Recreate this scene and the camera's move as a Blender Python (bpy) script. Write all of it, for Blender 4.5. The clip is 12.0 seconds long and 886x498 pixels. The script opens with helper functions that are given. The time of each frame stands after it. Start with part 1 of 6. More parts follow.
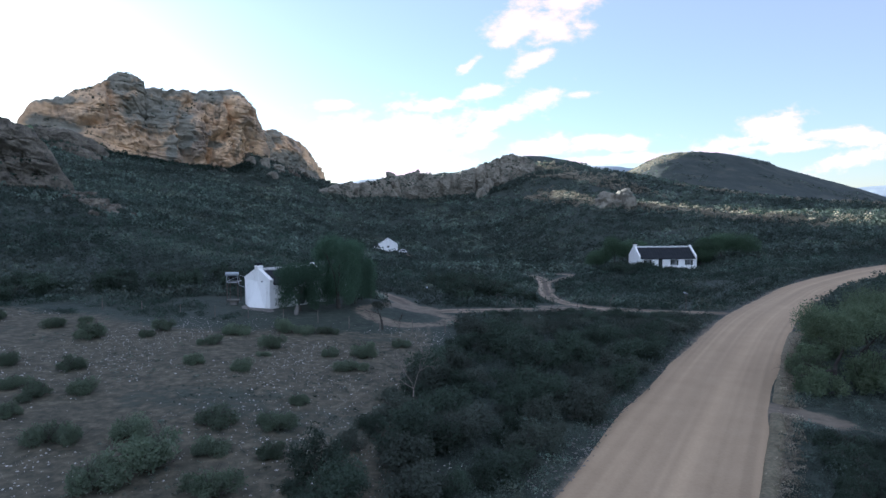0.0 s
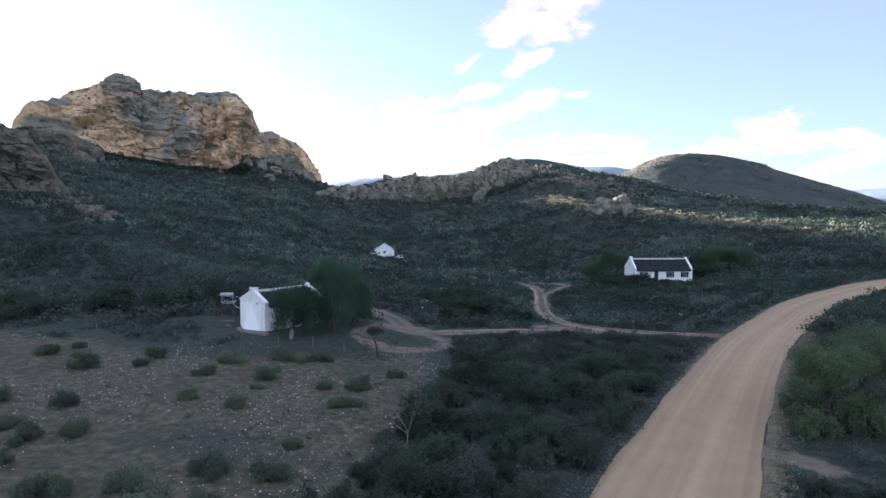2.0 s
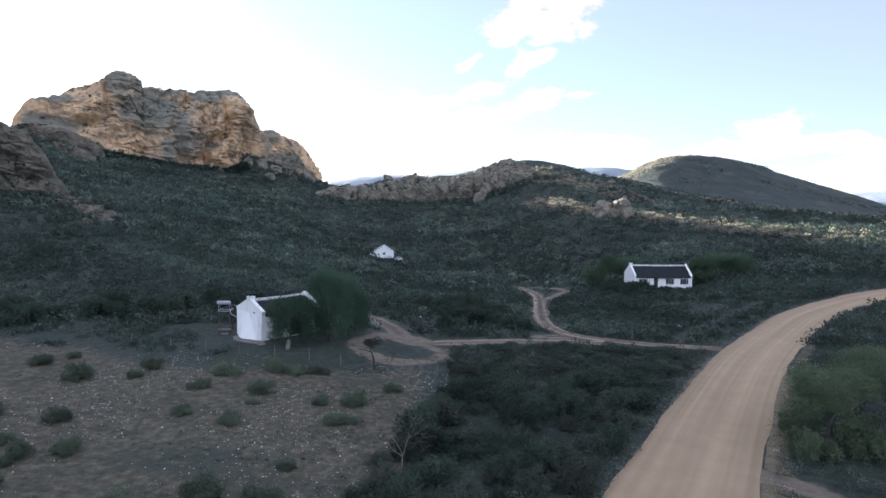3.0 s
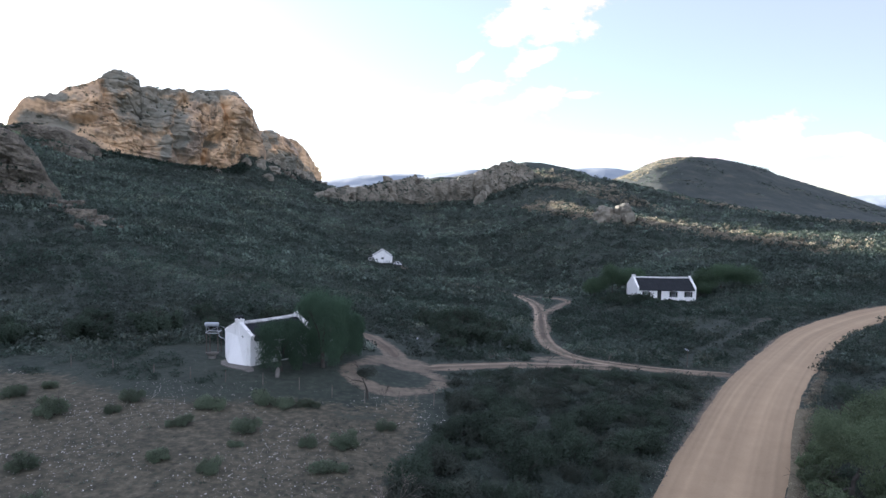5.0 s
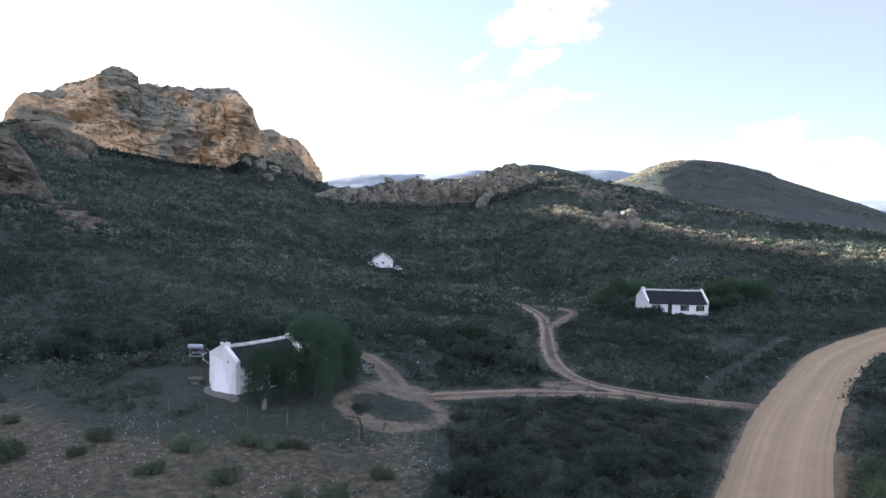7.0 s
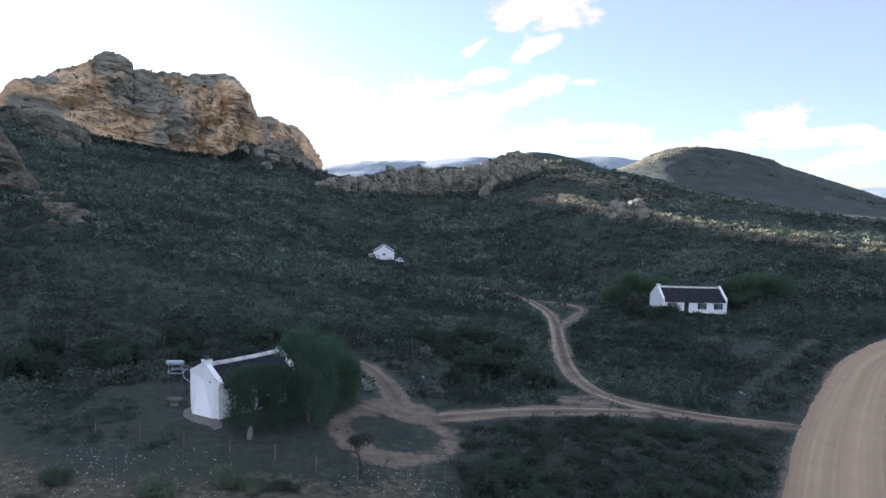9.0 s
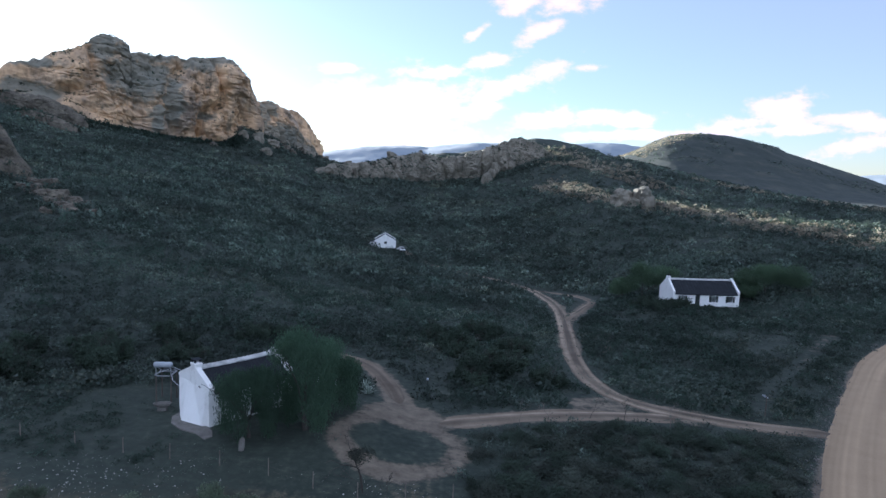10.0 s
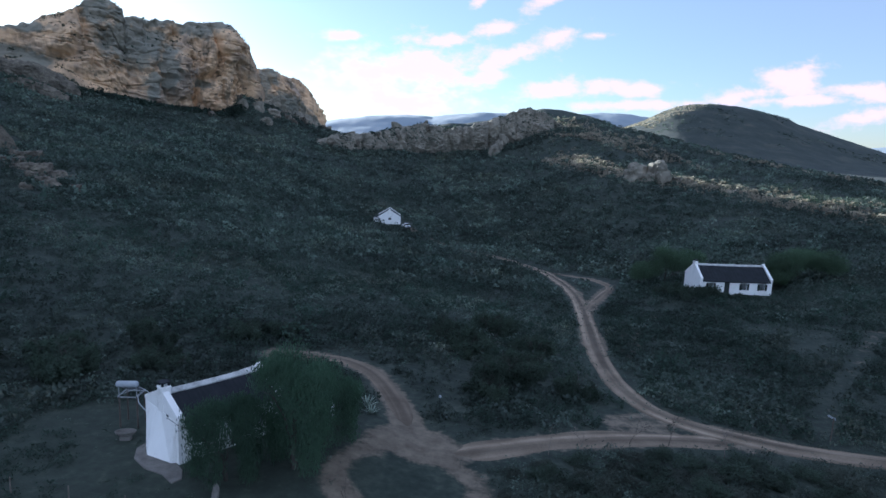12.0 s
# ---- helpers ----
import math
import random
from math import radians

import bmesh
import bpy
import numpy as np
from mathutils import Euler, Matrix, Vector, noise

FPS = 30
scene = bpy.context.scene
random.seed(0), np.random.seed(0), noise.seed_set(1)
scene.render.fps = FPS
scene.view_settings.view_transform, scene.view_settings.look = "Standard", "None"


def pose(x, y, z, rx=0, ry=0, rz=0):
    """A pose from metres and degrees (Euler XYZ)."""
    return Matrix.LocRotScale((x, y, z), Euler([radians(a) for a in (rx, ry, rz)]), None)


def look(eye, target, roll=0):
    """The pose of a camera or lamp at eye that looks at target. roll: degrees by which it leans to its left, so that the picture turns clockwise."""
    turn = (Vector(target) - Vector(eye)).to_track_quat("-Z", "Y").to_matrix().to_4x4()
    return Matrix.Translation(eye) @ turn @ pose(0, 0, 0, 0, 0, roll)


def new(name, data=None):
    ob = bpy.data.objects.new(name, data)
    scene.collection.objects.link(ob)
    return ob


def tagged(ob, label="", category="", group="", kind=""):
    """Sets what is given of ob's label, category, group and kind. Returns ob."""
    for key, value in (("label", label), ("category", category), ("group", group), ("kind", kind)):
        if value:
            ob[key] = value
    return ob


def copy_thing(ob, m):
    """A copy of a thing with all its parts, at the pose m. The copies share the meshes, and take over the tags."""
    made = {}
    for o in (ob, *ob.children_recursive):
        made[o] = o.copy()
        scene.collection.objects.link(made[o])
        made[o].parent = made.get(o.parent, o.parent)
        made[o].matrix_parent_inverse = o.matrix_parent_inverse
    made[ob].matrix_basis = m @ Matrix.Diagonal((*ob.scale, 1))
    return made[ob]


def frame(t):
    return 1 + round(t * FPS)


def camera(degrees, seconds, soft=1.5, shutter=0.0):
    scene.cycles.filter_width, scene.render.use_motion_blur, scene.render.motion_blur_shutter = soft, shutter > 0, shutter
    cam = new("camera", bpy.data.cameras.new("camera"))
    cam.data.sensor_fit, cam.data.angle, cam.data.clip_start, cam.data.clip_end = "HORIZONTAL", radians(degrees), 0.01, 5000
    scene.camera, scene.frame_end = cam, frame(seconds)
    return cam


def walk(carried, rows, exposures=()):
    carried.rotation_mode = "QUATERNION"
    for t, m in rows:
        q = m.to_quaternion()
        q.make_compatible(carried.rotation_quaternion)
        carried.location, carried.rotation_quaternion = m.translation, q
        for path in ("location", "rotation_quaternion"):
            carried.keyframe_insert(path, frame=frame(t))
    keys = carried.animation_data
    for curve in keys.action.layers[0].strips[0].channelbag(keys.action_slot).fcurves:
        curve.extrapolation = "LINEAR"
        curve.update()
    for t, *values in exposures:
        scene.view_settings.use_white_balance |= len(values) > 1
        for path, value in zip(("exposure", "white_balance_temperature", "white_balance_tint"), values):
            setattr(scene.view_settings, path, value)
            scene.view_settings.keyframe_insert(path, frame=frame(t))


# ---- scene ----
cam = camera(72.6, 12.0)
PATH = [
    (0, (0.387, 4.474, 15.758), (0.368, 6.47, 15.632), -0.3),
    (0.5, (0.393, 4.522, 16.294), (0.378, 6.518, 16.169), -0.4),
    (1, (0.462, 4.536, 17.015), (0.45, 6.532, 16.888), -0.3),
    (1.5, (0.467, 4.618, 17.621), (0.457, 6.614, 17.493), -0.1),
    (2, (0.478, 4.691, 18.314), (0.47, 6.686, 18.185), 0.1),
    (2.5, (0.578, 4.879, 18.884), (0.569, 6.875, 18.753), 0.4),
    (3, (0.619, 5.176, 19.537), (0.611, 7.172, 19.404), 0.7),
    (5, (0.711, 8.204, 21.73), (0.704, 10.199, 21.593), 1.2),
    (5.5, (0.605, 9.308, 22.21), (0.599, 11.303, 22.071), 1.4),
    (6, (0.549, 10.596, 22.714), (0.542, 12.591, 22.574), 1.7),
    (6.5, (0.567, 11.67, 23.009), (0.557, 13.665, 22.871), 1.8),
    (7, (0.324, 13.325, 23.27), (0.314, 15.32, 23.132), 1.9),
    (9, (-0.416, 19.896, 24.355), (-0.428, 21.888, 24.174), 1.9),
    (9.5, (-0.644, 21.663, 24.514), (-0.658, 23.653, 24.312), 2.0),
    (10, (-0.946, 23.643, 24.713), (-0.96, 25.63, 24.487), 2.1),
    (10.5, (-1.102, 25.631, 24.97), (-1.119, 27.615, 24.718), 2.2),
    (11, (-1.296, 27.719, 25.187), (-1.316, 29.7, 24.911), 2.3),
    (11.5, (-1.618, 29.933, 25.454), (-1.64, 31.91, 25.153), 2.4),
    (12, (-2.035, 32.317, 25.696), (-2.058, 34.291, 25.373), 2.4),
]
EXPOSURES = [(0, 2.06, 4880, 7), (0.8, 2.06, 4930, 7), (2.6, 2.3, 5250, 10), (5, 2.4, 5400, 12), (7.5, 2.4, 5400, 12), (9.3, 2.12, 5100, 9), (10.3, 1.96, 4880, 8), (11, 1.85, 4780, 7), (12, 1.8, 4680, 6)]
SKY_STRENGTH, HAZE_RGB, CLOUD_RGB, VEIL_RGB = 0.052, (7.4, 5.6, 5.3), (8.0, 5.0, 4.6), (5.5, 6.0, 6.6)
walk(cam, [(t, look(eye, target, roll)) for t, eye, target, roll in PATH], EXPOSURES)

# ---- light and sky ----
SUN_AZ, SUN_EL = -37.0, 8.8          # degrees: from +y towards +x, and above the horizon
sun_dir = Vector((math.sin(radians(SUN_AZ)) * math.cos(radians(SUN_EL)), math.cos(radians(SUN_AZ)) * math.cos(radians(SUN_EL)), math.sin(radians(SUN_EL))))
sun = new("sun", bpy.data.lights.new("sun", "SUN"))
sun.data.energy, sun.data.angle, sun.data.color = 5.0, radians(0.6), (1.0, 0.85, 0.66)
sun.matrix_world = look((0, 0, 300), Vector((0, 0, 300)) - sun_dir)

world = bpy.data.worlds.new("sky")
scene.world = world
world.use_nodes = True
wt = world.node_tree
wt.nodes.clear()


def wn(kind, **kw):
    n = wt.nodes.new(kind)
    for k, v in kw.items():
        if k == "op":
            n.operation = v
        else:
            n.inputs[int(k[1:])].default_value = v
    return n


def wlink(a, b, i=0, o=0):
    wt.links.new(a.outputs[o], b.inputs[i])
    return b


sky = wn("ShaderNodeTexSky")
sky.sky_type, sky.sun_disc = "NISHITA", False
sky.sun_elevation, sky.sun_rotation = radians(SUN_EL), radians(SUN_AZ)
sky.altitude, sky.air_density, sky.dust_density, sky.ozone_density = 200, 1.0, 0.4, 2.0
coord = wn("ShaderNodeTexCoord")
split = wlink(coord, wn("ShaderNodeSeparateXYZ"))
# clouds lie on a plane facing +y, one unit ahead: u to the right, v up
depth = wlink(split, wn("ShaderNodeMath", op="MAXIMUM", i1=0.05), 0, 1)
u_ = wlink(depth, wlink(split, wn("ShaderNodeMath", op="DIVIDE")), 1)
v_ = wlink(depth, wlink(split, wn("ShaderNodeMath", op="DIVIDE"), 0, 2), 1)
flat = wn("ShaderNodeCombineXYZ")
wlink(u_, flat), wlink(v_, flat, 1)
warp = wn("ShaderNodeTexNoise", i2=14.0, i3=7.0, i4=0.62)
stretch = wlink(flat, wn("ShaderNodeVectorMath", op="MULTIPLY", i1=(1.0, 1.7, 1.0)))
wlink(stretch, warp)
CLOUDS = [  # u, v, half width, half height, tilt in degrees
    (-0.087, 0.124, 0.145, 0.046, 3), (-0.106, 0.075, 0.13, 0.022, 0), (-0.031, 0.170, 0.050, 0.012, 4), (0.094, 0.155, 0.095, 0.018, 24), (0.154, 0.186, 0.045, 0.015, 12),
    (0.219, 0.189, 0.038, 0.008, 4), (0.057, 0.192, 0.036, 0.013, 6), (0.039, 0.240, 0.024, 0.009, 35), (0.140, 0.243, 0.054, 0.014, 28), (0.103, 0.295, 0.046, 0.024, 12),
    (0.176, 0.299, 0.060, 0.032, 10), (0.190, 0.335, 0.072, 0.016, 0), (0.034, 0.116, 0.060, 0.014, 10), (0.145, 0.103, 0.070, 0.016, 8), (0.232, 0.110, 0.050, 0.015, 8),
    (0.300, 0.110, 0.055, 0.012, 6), (0.284, 0.083, 0.105, 0.009, 2), (0.530, 0.128, 0.075, 0.027, 18), (0.440, 0.100, 0.120, 0.016, 14),
    (0.633, 0.122, 0.085, 0.014, -6), (0.653, 0.076, 0.095, 0.016, 14), (-0.183, 0.173, 0.040, 0.009, 2), (0.524, 0.100, 0.115, 0.010, 3)]
near = None
for cu, cv, ru, rv, tilt in CLOUDS:
    m = wn("ShaderNodeMapping", i1=(cu, cv, 0), i2=(0, 0, radians(tilt)), i3=(ru, rv, 1))
    m.vector_type = "TEXTURE"
    d = wlink(wlink(flat, m), wn("ShaderNodeVectorMath", op="LENGTH"))
    if near is None:
        near, out = d, 1
    else:
        low = wn("ShaderNodeMath", op="MINIMUM")
        wlink(near, low, 0, out), wlink(d, low, 1, 1)
        near, out = low, 0
rough = wlink(warp, wn("ShaderNodeMath", op="MULTIPLY", i1=3.6), 0, 0)
edge = wn("ShaderNodeMath", op="ADD")
wlink(near, edge), wlink(rough, edge, 1)
cover = wn("ShaderNodeMapRange", i1=3.05, i2=1.95, i3=0.0, i4=0.93)
cover.interpolation_type = "SMOOTHSTEP"
wlink(edge, cover)
# thin high cloud over the rest of the sky, unseen, added for light
high = wn("ShaderNodeTexNoise", i2=2.2, i3=5.0, i4=0.6)
wlink(wlink(coord, wn("ShaderNodeVectorMath", op="MULTIPLY", i1=(1.0, 1.0, 3.5))), high)
thin = wlink(high, wn("ShaderNodeMapRange", i1=0.34, i2=0.58, i3=0.16, i4=0.85))
front = wlink(split, wn("ShaderNodeMapRange", i1=0.1, i2=-0.2), 0, 1)
above = wlink(split, wn("ShaderNodeMapRange", i1=0.60, i2=1.0, i4=0.5), 0, 2)
aside = wn("ShaderNodeMath", op="MAXIMUM")
wlink(front, aside), wlink(above, aside, 1)
thin2 = wn("ShaderNodeMath", op="MULTIPLY")
wlink(thin, thin2), wlink(aside, thin2, 1)
veil = wn("ShaderNodeMix")
veil.data_type = "RGBA"
veil.inputs[7].default_value = (*VEIL_RGB, 1)
wt.links.new(thin2.outputs[0], veil.inputs[0])
wt.links.new(sky.outputs[0], veil.inputs[6])
haze = wn("ShaderNodeMix")
haze.data_type = "RGBA"
haze.inputs[0].default_value, haze.inputs[7].default_value = 0.25, (*HAZE_RGB, 1)
wt.links.new(veil.outputs[2], haze.inputs[6])
mix = wn("ShaderNodeMix")
mix.data_type = "RGBA"
mix.inputs[7].default_value = (*CLOUD_RGB, 1)
wt.links.new(cover.outputs[0], mix.inputs[0])
wt.links.new(haze.outputs[2], mix.inputs[6])
back = wn("ShaderNodeBackground", i1=SKY_STRENGTH)
wt.links.new(mix.outputs[2], back.inputs[0])
wlink(back, wn("ShaderNodeOutputWorld"))

# ---- materials ----
def material(name, ramp, scale=1.0, rough=0.85, metal=0.0, detail=8.0, bump=0.3, bump_scale=12.0, vary=0.0, stretch=(1, 1, 1), tone="", fine=0.35, spec=0.3, depth=0.05, leaf=0.0, span=None):
    """Two scales of noise through a colour ramp; vary: brightness by object; tone: a float attribute that shifts brightness."""
    m = bpy.data.materials.new(name)
    m.use_nodes = True
    t = m.node_tree
    n, l = t.nodes, t.links
    b = n["Principled BSDF"]
    b.inputs["Roughness"].default_value, b.inputs["Metallic"].default_value = rough, metal
    b.inputs["Specular IOR Level"].default_value = spec
    co = n.new("ShaderNodeTexCoord")
    mp = n.new("ShaderNodeMapping")
    mp.inputs["Scale"].default_value = stretch
    l.new(co.outputs["Object"], mp.inputs[0])
    big = n.new("ShaderNodeTexNoise")
    big.inputs["Scale"].default_value, big.inputs["Detail"].default_value = scale, detail
    small = n.new("ShaderNodeTexNoise")
    small.inputs["Scale"].default_value, small.inputs["Detail"].default_value = bump_scale, 5
    for q in (big, small):
        l.new(mp.outputs[0], q.inputs["Vector"])
    mx = n.new("ShaderNodeMix")
    mx.inputs[0].default_value = fine
    l.new(big.outputs[0], mx.inputs[2]), l.new(small.outputs[0], mx.inputs[3])
    cr = n.new("ShaderNodeValToRGB")
    while len(cr.color_ramp.elements) < len(ramp):
        cr.color_ramp.elements.new(0.5)
    for e, (p, c) in zip(cr.color_ramp.elements, ramp):
        e.position, e.color = p, (*c, 1)
    l.new(mx.outputs[0], cr.inputs[0])
    col = cr.outputs[0]
    if vary or tone:
        hv = n.new("ShaderNodeHueSaturation")
        rg = n.new("ShaderNodeMapRange")
        rg.inputs[3].default_value, rg.inputs[4].default_value = span or (1 - (vary or 0.5), 1 + (vary or 0.5))
        if tone:
            at = n.new("ShaderNodeAttribute")
            at.attribute_name = tone
            l.new(at.outputs["Fac"], rg.inputs[0])
        else:
            oi = n.new("ShaderNodeObjectInfo")
            l.new(oi.outputs["Random"], rg.inputs[0])
        l.new(rg.outputs[0], hv.inputs["Value"])
        l.new(col, hv.inputs["Color"])
        col = hv.outputs[0]
    l.new(col, b.inputs["Base Color"])
    if bump:
        bp = n.new("ShaderNodeBump")
        bp.inputs["Strength"].default_value, bp.inputs["Distance"].default_value = bump, depth
        l.new(mx.outputs[0], bp.inputs["Height"])
        l.new(bp.outputs[0], b.inputs["Normal"])
    if leaf:          # thin leaves let light through
        tr = n.new("ShaderNodeBsdfTranslucent")
        warm = n.new("ShaderNodeMix")
        warm.data_type, warm.blend_type = "RGBA", "MULTIPLY"
        warm.inputs[0].default_value = 1.0
        warm.inputs[7].default_value = (1.36, 1.44, 1.25, 1)
        l.new(col, warm.inputs[6])
        l.new(warm.outputs[2], tr.inputs[0])
        ms = n.new("ShaderNodeMixShader")
        ms.inputs[0].default_value = leaf
        l.new(b.outputs[0], ms.inputs[1]), l.new(tr.outputs[0], ms.inputs[2])
        l.new(ms.outputs[0], n["Material Output"].inputs[0])
    return m


ROCK = material("weathered sandstone", [(0.28, (0.15, 0.112, 0.078)), (0.40, (0.47, 0.318, 0.182)), (0.55, (0.67, 0.462, 0.27)), (0.70, (0.56, 0.405, 0.25))], 0.055, 0.92, bump=1.0, bump_scale=0.55, stretch=(1, 1, 0.6), fine=0.40, depth=0.9)


def rock_stains():
    """Grey weathering rind in broad patches and dark runs down the sandstone."""
    t = ROCK.node_tree
    n, l = t.nodes, t.links
    b = n["Principled BSDF"]
    col = b.inputs["Base Color"].links[0].from_socket
    co = n.new("ShaderNodeTexCoord")
    for stretch, scale, lo, hi, tint in (((1, 1, 0.8), 0.035, 0.47, 0.60, (0.20, 0.188, 0.168)), ((1, 1, 0.12), 0.16, 0.53, 0.66, (0.075, 0.07, 0.062)), ((1, 1, 1.2), 0.11, 0.58, 0.66, (0.05, 0.056, 0.038))):
        mp = n.new("ShaderNodeMapping")
        mp.inputs["Scale"].default_value = stretch
        ns = n.new("ShaderNodeTexNoise")
        ns.inputs["Scale"].default_value, ns.inputs["Detail"].default_value, ns.inputs["Roughness"].default_value = scale, 7, 0.6
        rg = n.new("ShaderNodeMapRange")
        rg.inputs[1].default_value, rg.inputs[2].default_value, rg.inputs[4].default_value = lo, hi, 0.62
        mx = n.new("ShaderNodeMix")
        mx.data_type = "RGBA"
        mx.inputs[7].default_value = (*tint, 1)
        l.new(co.outputs["Object"], mp.inputs[0]), l.new(mp.outputs[0], ns.inputs["Vector"]), l.new(ns.outputs[0], rg.inputs[0])
        l.new(rg.outputs[0], mx.inputs[0]), l.new(col, mx.inputs[6])
        col = mx.outputs[2]
    # grey-green growth and rind where the wall is hollow
    at = n.new("ShaderNodeAttribute")
    at.attribute_name = "rind"
    ns = n.new("ShaderNodeTexNoise")
    ns.inputs["Scale"].default_value, ns.inputs["Detail"].default_value, ns.inputs["Roughness"].default_value = 0.3, 8, 0.65
    l.new(co.outputs["Object"], ns.inputs["Vector"])
    sm = n.new("ShaderNodeMath")
    l.new(at.outputs["Fac"], sm.inputs[0]), l.new(ns.outputs[0], sm.inputs[1])
    rg = n.new("ShaderNodeMapRange")
    rg.inputs[1].default_value, rg.inputs[2].default_value, rg.inputs[4].default_value = 0.8, 1.15, 0.85
    mx = n.new("ShaderNodeMix")
    mx.data_type = "RGBA"
    mx.inputs[7].default_value = (0.19, 0.195, 0.16, 1)
    l.new(sm.outputs[0], rg.inputs[0]), l.new(rg.outputs[0], mx.inputs[0]), l.new(col, mx.inputs[6])
    l.new(mx.outputs[2], b.inputs["Base Color"])


rock_stains()
BROWNROCK = material("brown sandstone", [(0.30, (0.050, 0.046, 0.038)), (0.48, (0.118, 0.104, 0.080)), (0.66, (0.205, 0.180, 0.135))], 0.5, 0.92, bump=1.0, bump_scale=2.5, fine=0.45, depth=0.3)
GREYROCK = material("grey lichened rock", [(0.32, (0.105, 0.102, 0.082)), (0.50, (0.225, 0.205, 0.160)), (0.68, (0.325, 0.288, 0.222))], 0.16, 0.93, bump=0.6, bump_scale=1.1, fine=0.45, depth=0.5)
SCRUB = material("grey-green scrub leaves", [(0.30, (0.040, 0.059, 0.049)), (0.55, (0.090, 0.113, 0.092)), (0.75, (0.215, 0.219, 0.148))], 0.05, 0.75, bump=0, tone="tone", fine=0.5, bump_scale=2.0, leaf=0.25, span=(0.5, 2.15))
BUSH = material("olive shrub leaves", [(0.30, (0.072, 0.096, 0.064)), (0.60, (0.136, 0.164, 0.112)), (0.80, (0.216, 0.232, 0.162))], 1.3, 0.7, bump=0, vary=0.3, fine=0.5, leaf=0.42)
DRYBUSH = material("grey-brown dry bush leaves", [(0.30, (0.040, 0.049, 0.038)), (0.60, (0.071, 0.082, 0.064)), (0.80, (0.123, 0.134, 0.106))], 1.0, 0.8, bump=0, vary=0.3, fine=0.5, leaf=0.3)
THICKET = material("dark thicket leaves", [(0.30, (0.030, 0.045, 0.032)), (0.60, (0.058, 0.078, 0.056)), (0.80, (0.100, 0.112, 0.081))], 1.0, 0.7, bump=0, vary=0.35, fine=0.5, leaf=0.42)
TREELEAF = material("deep green tree leaves", [(0.30, (0.041, 0.071, 0.048)), (0.60, (0.076, 0.122, 0.077)), (0.80, (0.124, 0.173, 0.109))], 0.9, 0.6, bump=0, vary=0.2, fine=0.5, leaf=0.42)
ROADLEAF = material("mid-green roadside leaves", [(0.30, (0.078, 0.108, 0.064)), (0.60, (0.148, 0.182, 0.110)), (0.80, (0.235, 0.255, 0.160))], 1.1, 0.7, bump=0, vary=0.3, fine=0.5, leaf=0.42)
COTTAGELEAF = material("green garden leaves", [(0.30, (0.042, 0.070, 0.042)), (0.60, (0.082, 0.120, 0.070)), (0.80, (0.136, 0.175, 0.106))], 0.9, 0.65, bump=0, vary=0.25, fine=0.5, leaf=0.42)
BARK = material("grey-brown bark", [(0.35, (0.032, 0.029, 0.025)), (0.65, (0.085, 0.076, 0.064))], 6, 0.9, bump_scale=30, stretch=(1, 1, 0.25))
TWIG = material("dry dead wood", [(0.35, (0.10, 0.085, 0.07)), (0.65, (0.22, 0.19, 0.16))], 8, 0.9, bump_scale=30, stretch=(1, 1, 0.25))
ROADDIRT = material("packed pale dirt", [(0.30, (0.322, 0.236, 0.143)), (0.50, (0.358, 0.265, 0.162)), (0.70, (0.392, 0.294, 0.184))], 0.6, 0.95, bump=0.5, bump_scale=7.0, fine=0.5, depth=0.03, tone="tone", vary=0.22)
TRACKDIRT = material("red-brown track sand", [(0.32, (0.140, 0.110, 0.076)), (0.50, (0.215, 0.172, 0.122)), (0.70, (0.285, 0.232, 0.168))], 0.5, 0.95, bump=0.5, bump_scale=7.0, depth=0.03, tone="tone", vary=0.55)
LIME = material("limewashed plaster", [(0.30, (0.663, 0.653, 0.621)), (0.45, (0.835, 0.824, 0.792)), (0.70, (0.877, 0.867, 0.845))], 0.9, 0.9, bump=0.35, bump_scale=9.0, depth=0.02)
ROOFDARK = material("dark weathered roof", [(0.30, (0.008, 0.010, 0.013)), (0.60, (0.017, 0.020, 0.024)), (0.80, (0.030, 0.034, 0.037))], 1.1, 0.85, bump=0.6, bump_scale=14, stretch=(1, 1, 1), depth=0.03)
CAPWHITE = material("limewashed ridge plaster", [(0.35, (0.30, 0.30, 0.285)), (0.6, (0.56, 0.56, 0.54))], 1.6, 0.9, bump=0.4, bump_scale=10)
DARKWOOD = material("dark painted wood", [(0.35, (0.018, 0.026, 0.022)), (0.65, (0.04, 0.05, 0.045))], 4, 0.6, bump_scale=40, stretch=(1, 1, 0.2))
OLDWOOD = material("weathered timber", [(0.35, (0.06, 0.05, 0.042)), (0.65, (0.14, 0.12, 0.10))], 5, 0.9, bump_scale=40, stretch=(1, 1, 0.2))
STEEL = material("galvanised steel", [(0.35, (0.38, 0.39, 0.40)), (0.65, (0.55, 0.56, 0.57))], 3, 0.45, metal=0.7, bump=0.1, bump_scale=25)
TANKWHITE = material("off-white enamel tank", [(0.35, (0.296, 0.318, 0.340)), (0.65, (0.376, 0.402, 0.428))], 2, 0.45, bump=0.1, bump_scale=20)
CONCRETE = material("stained concrete", [(0.35, (0.112, 0.104, 0.092)), (0.65, (0.200, 0.188, 0.168))], 1.4, 0.92, bump=0.4, bump_scale=14)
PEBBLE = material("quartz pebbles", [(0.36, (0.240, 0.222, 0.198)), (0.50, (0.380, 0.356, 0.320)), (0.62, (0.70, 0.675, 0.63))], 1.7, 0.9, bump=0, fine=0.6)
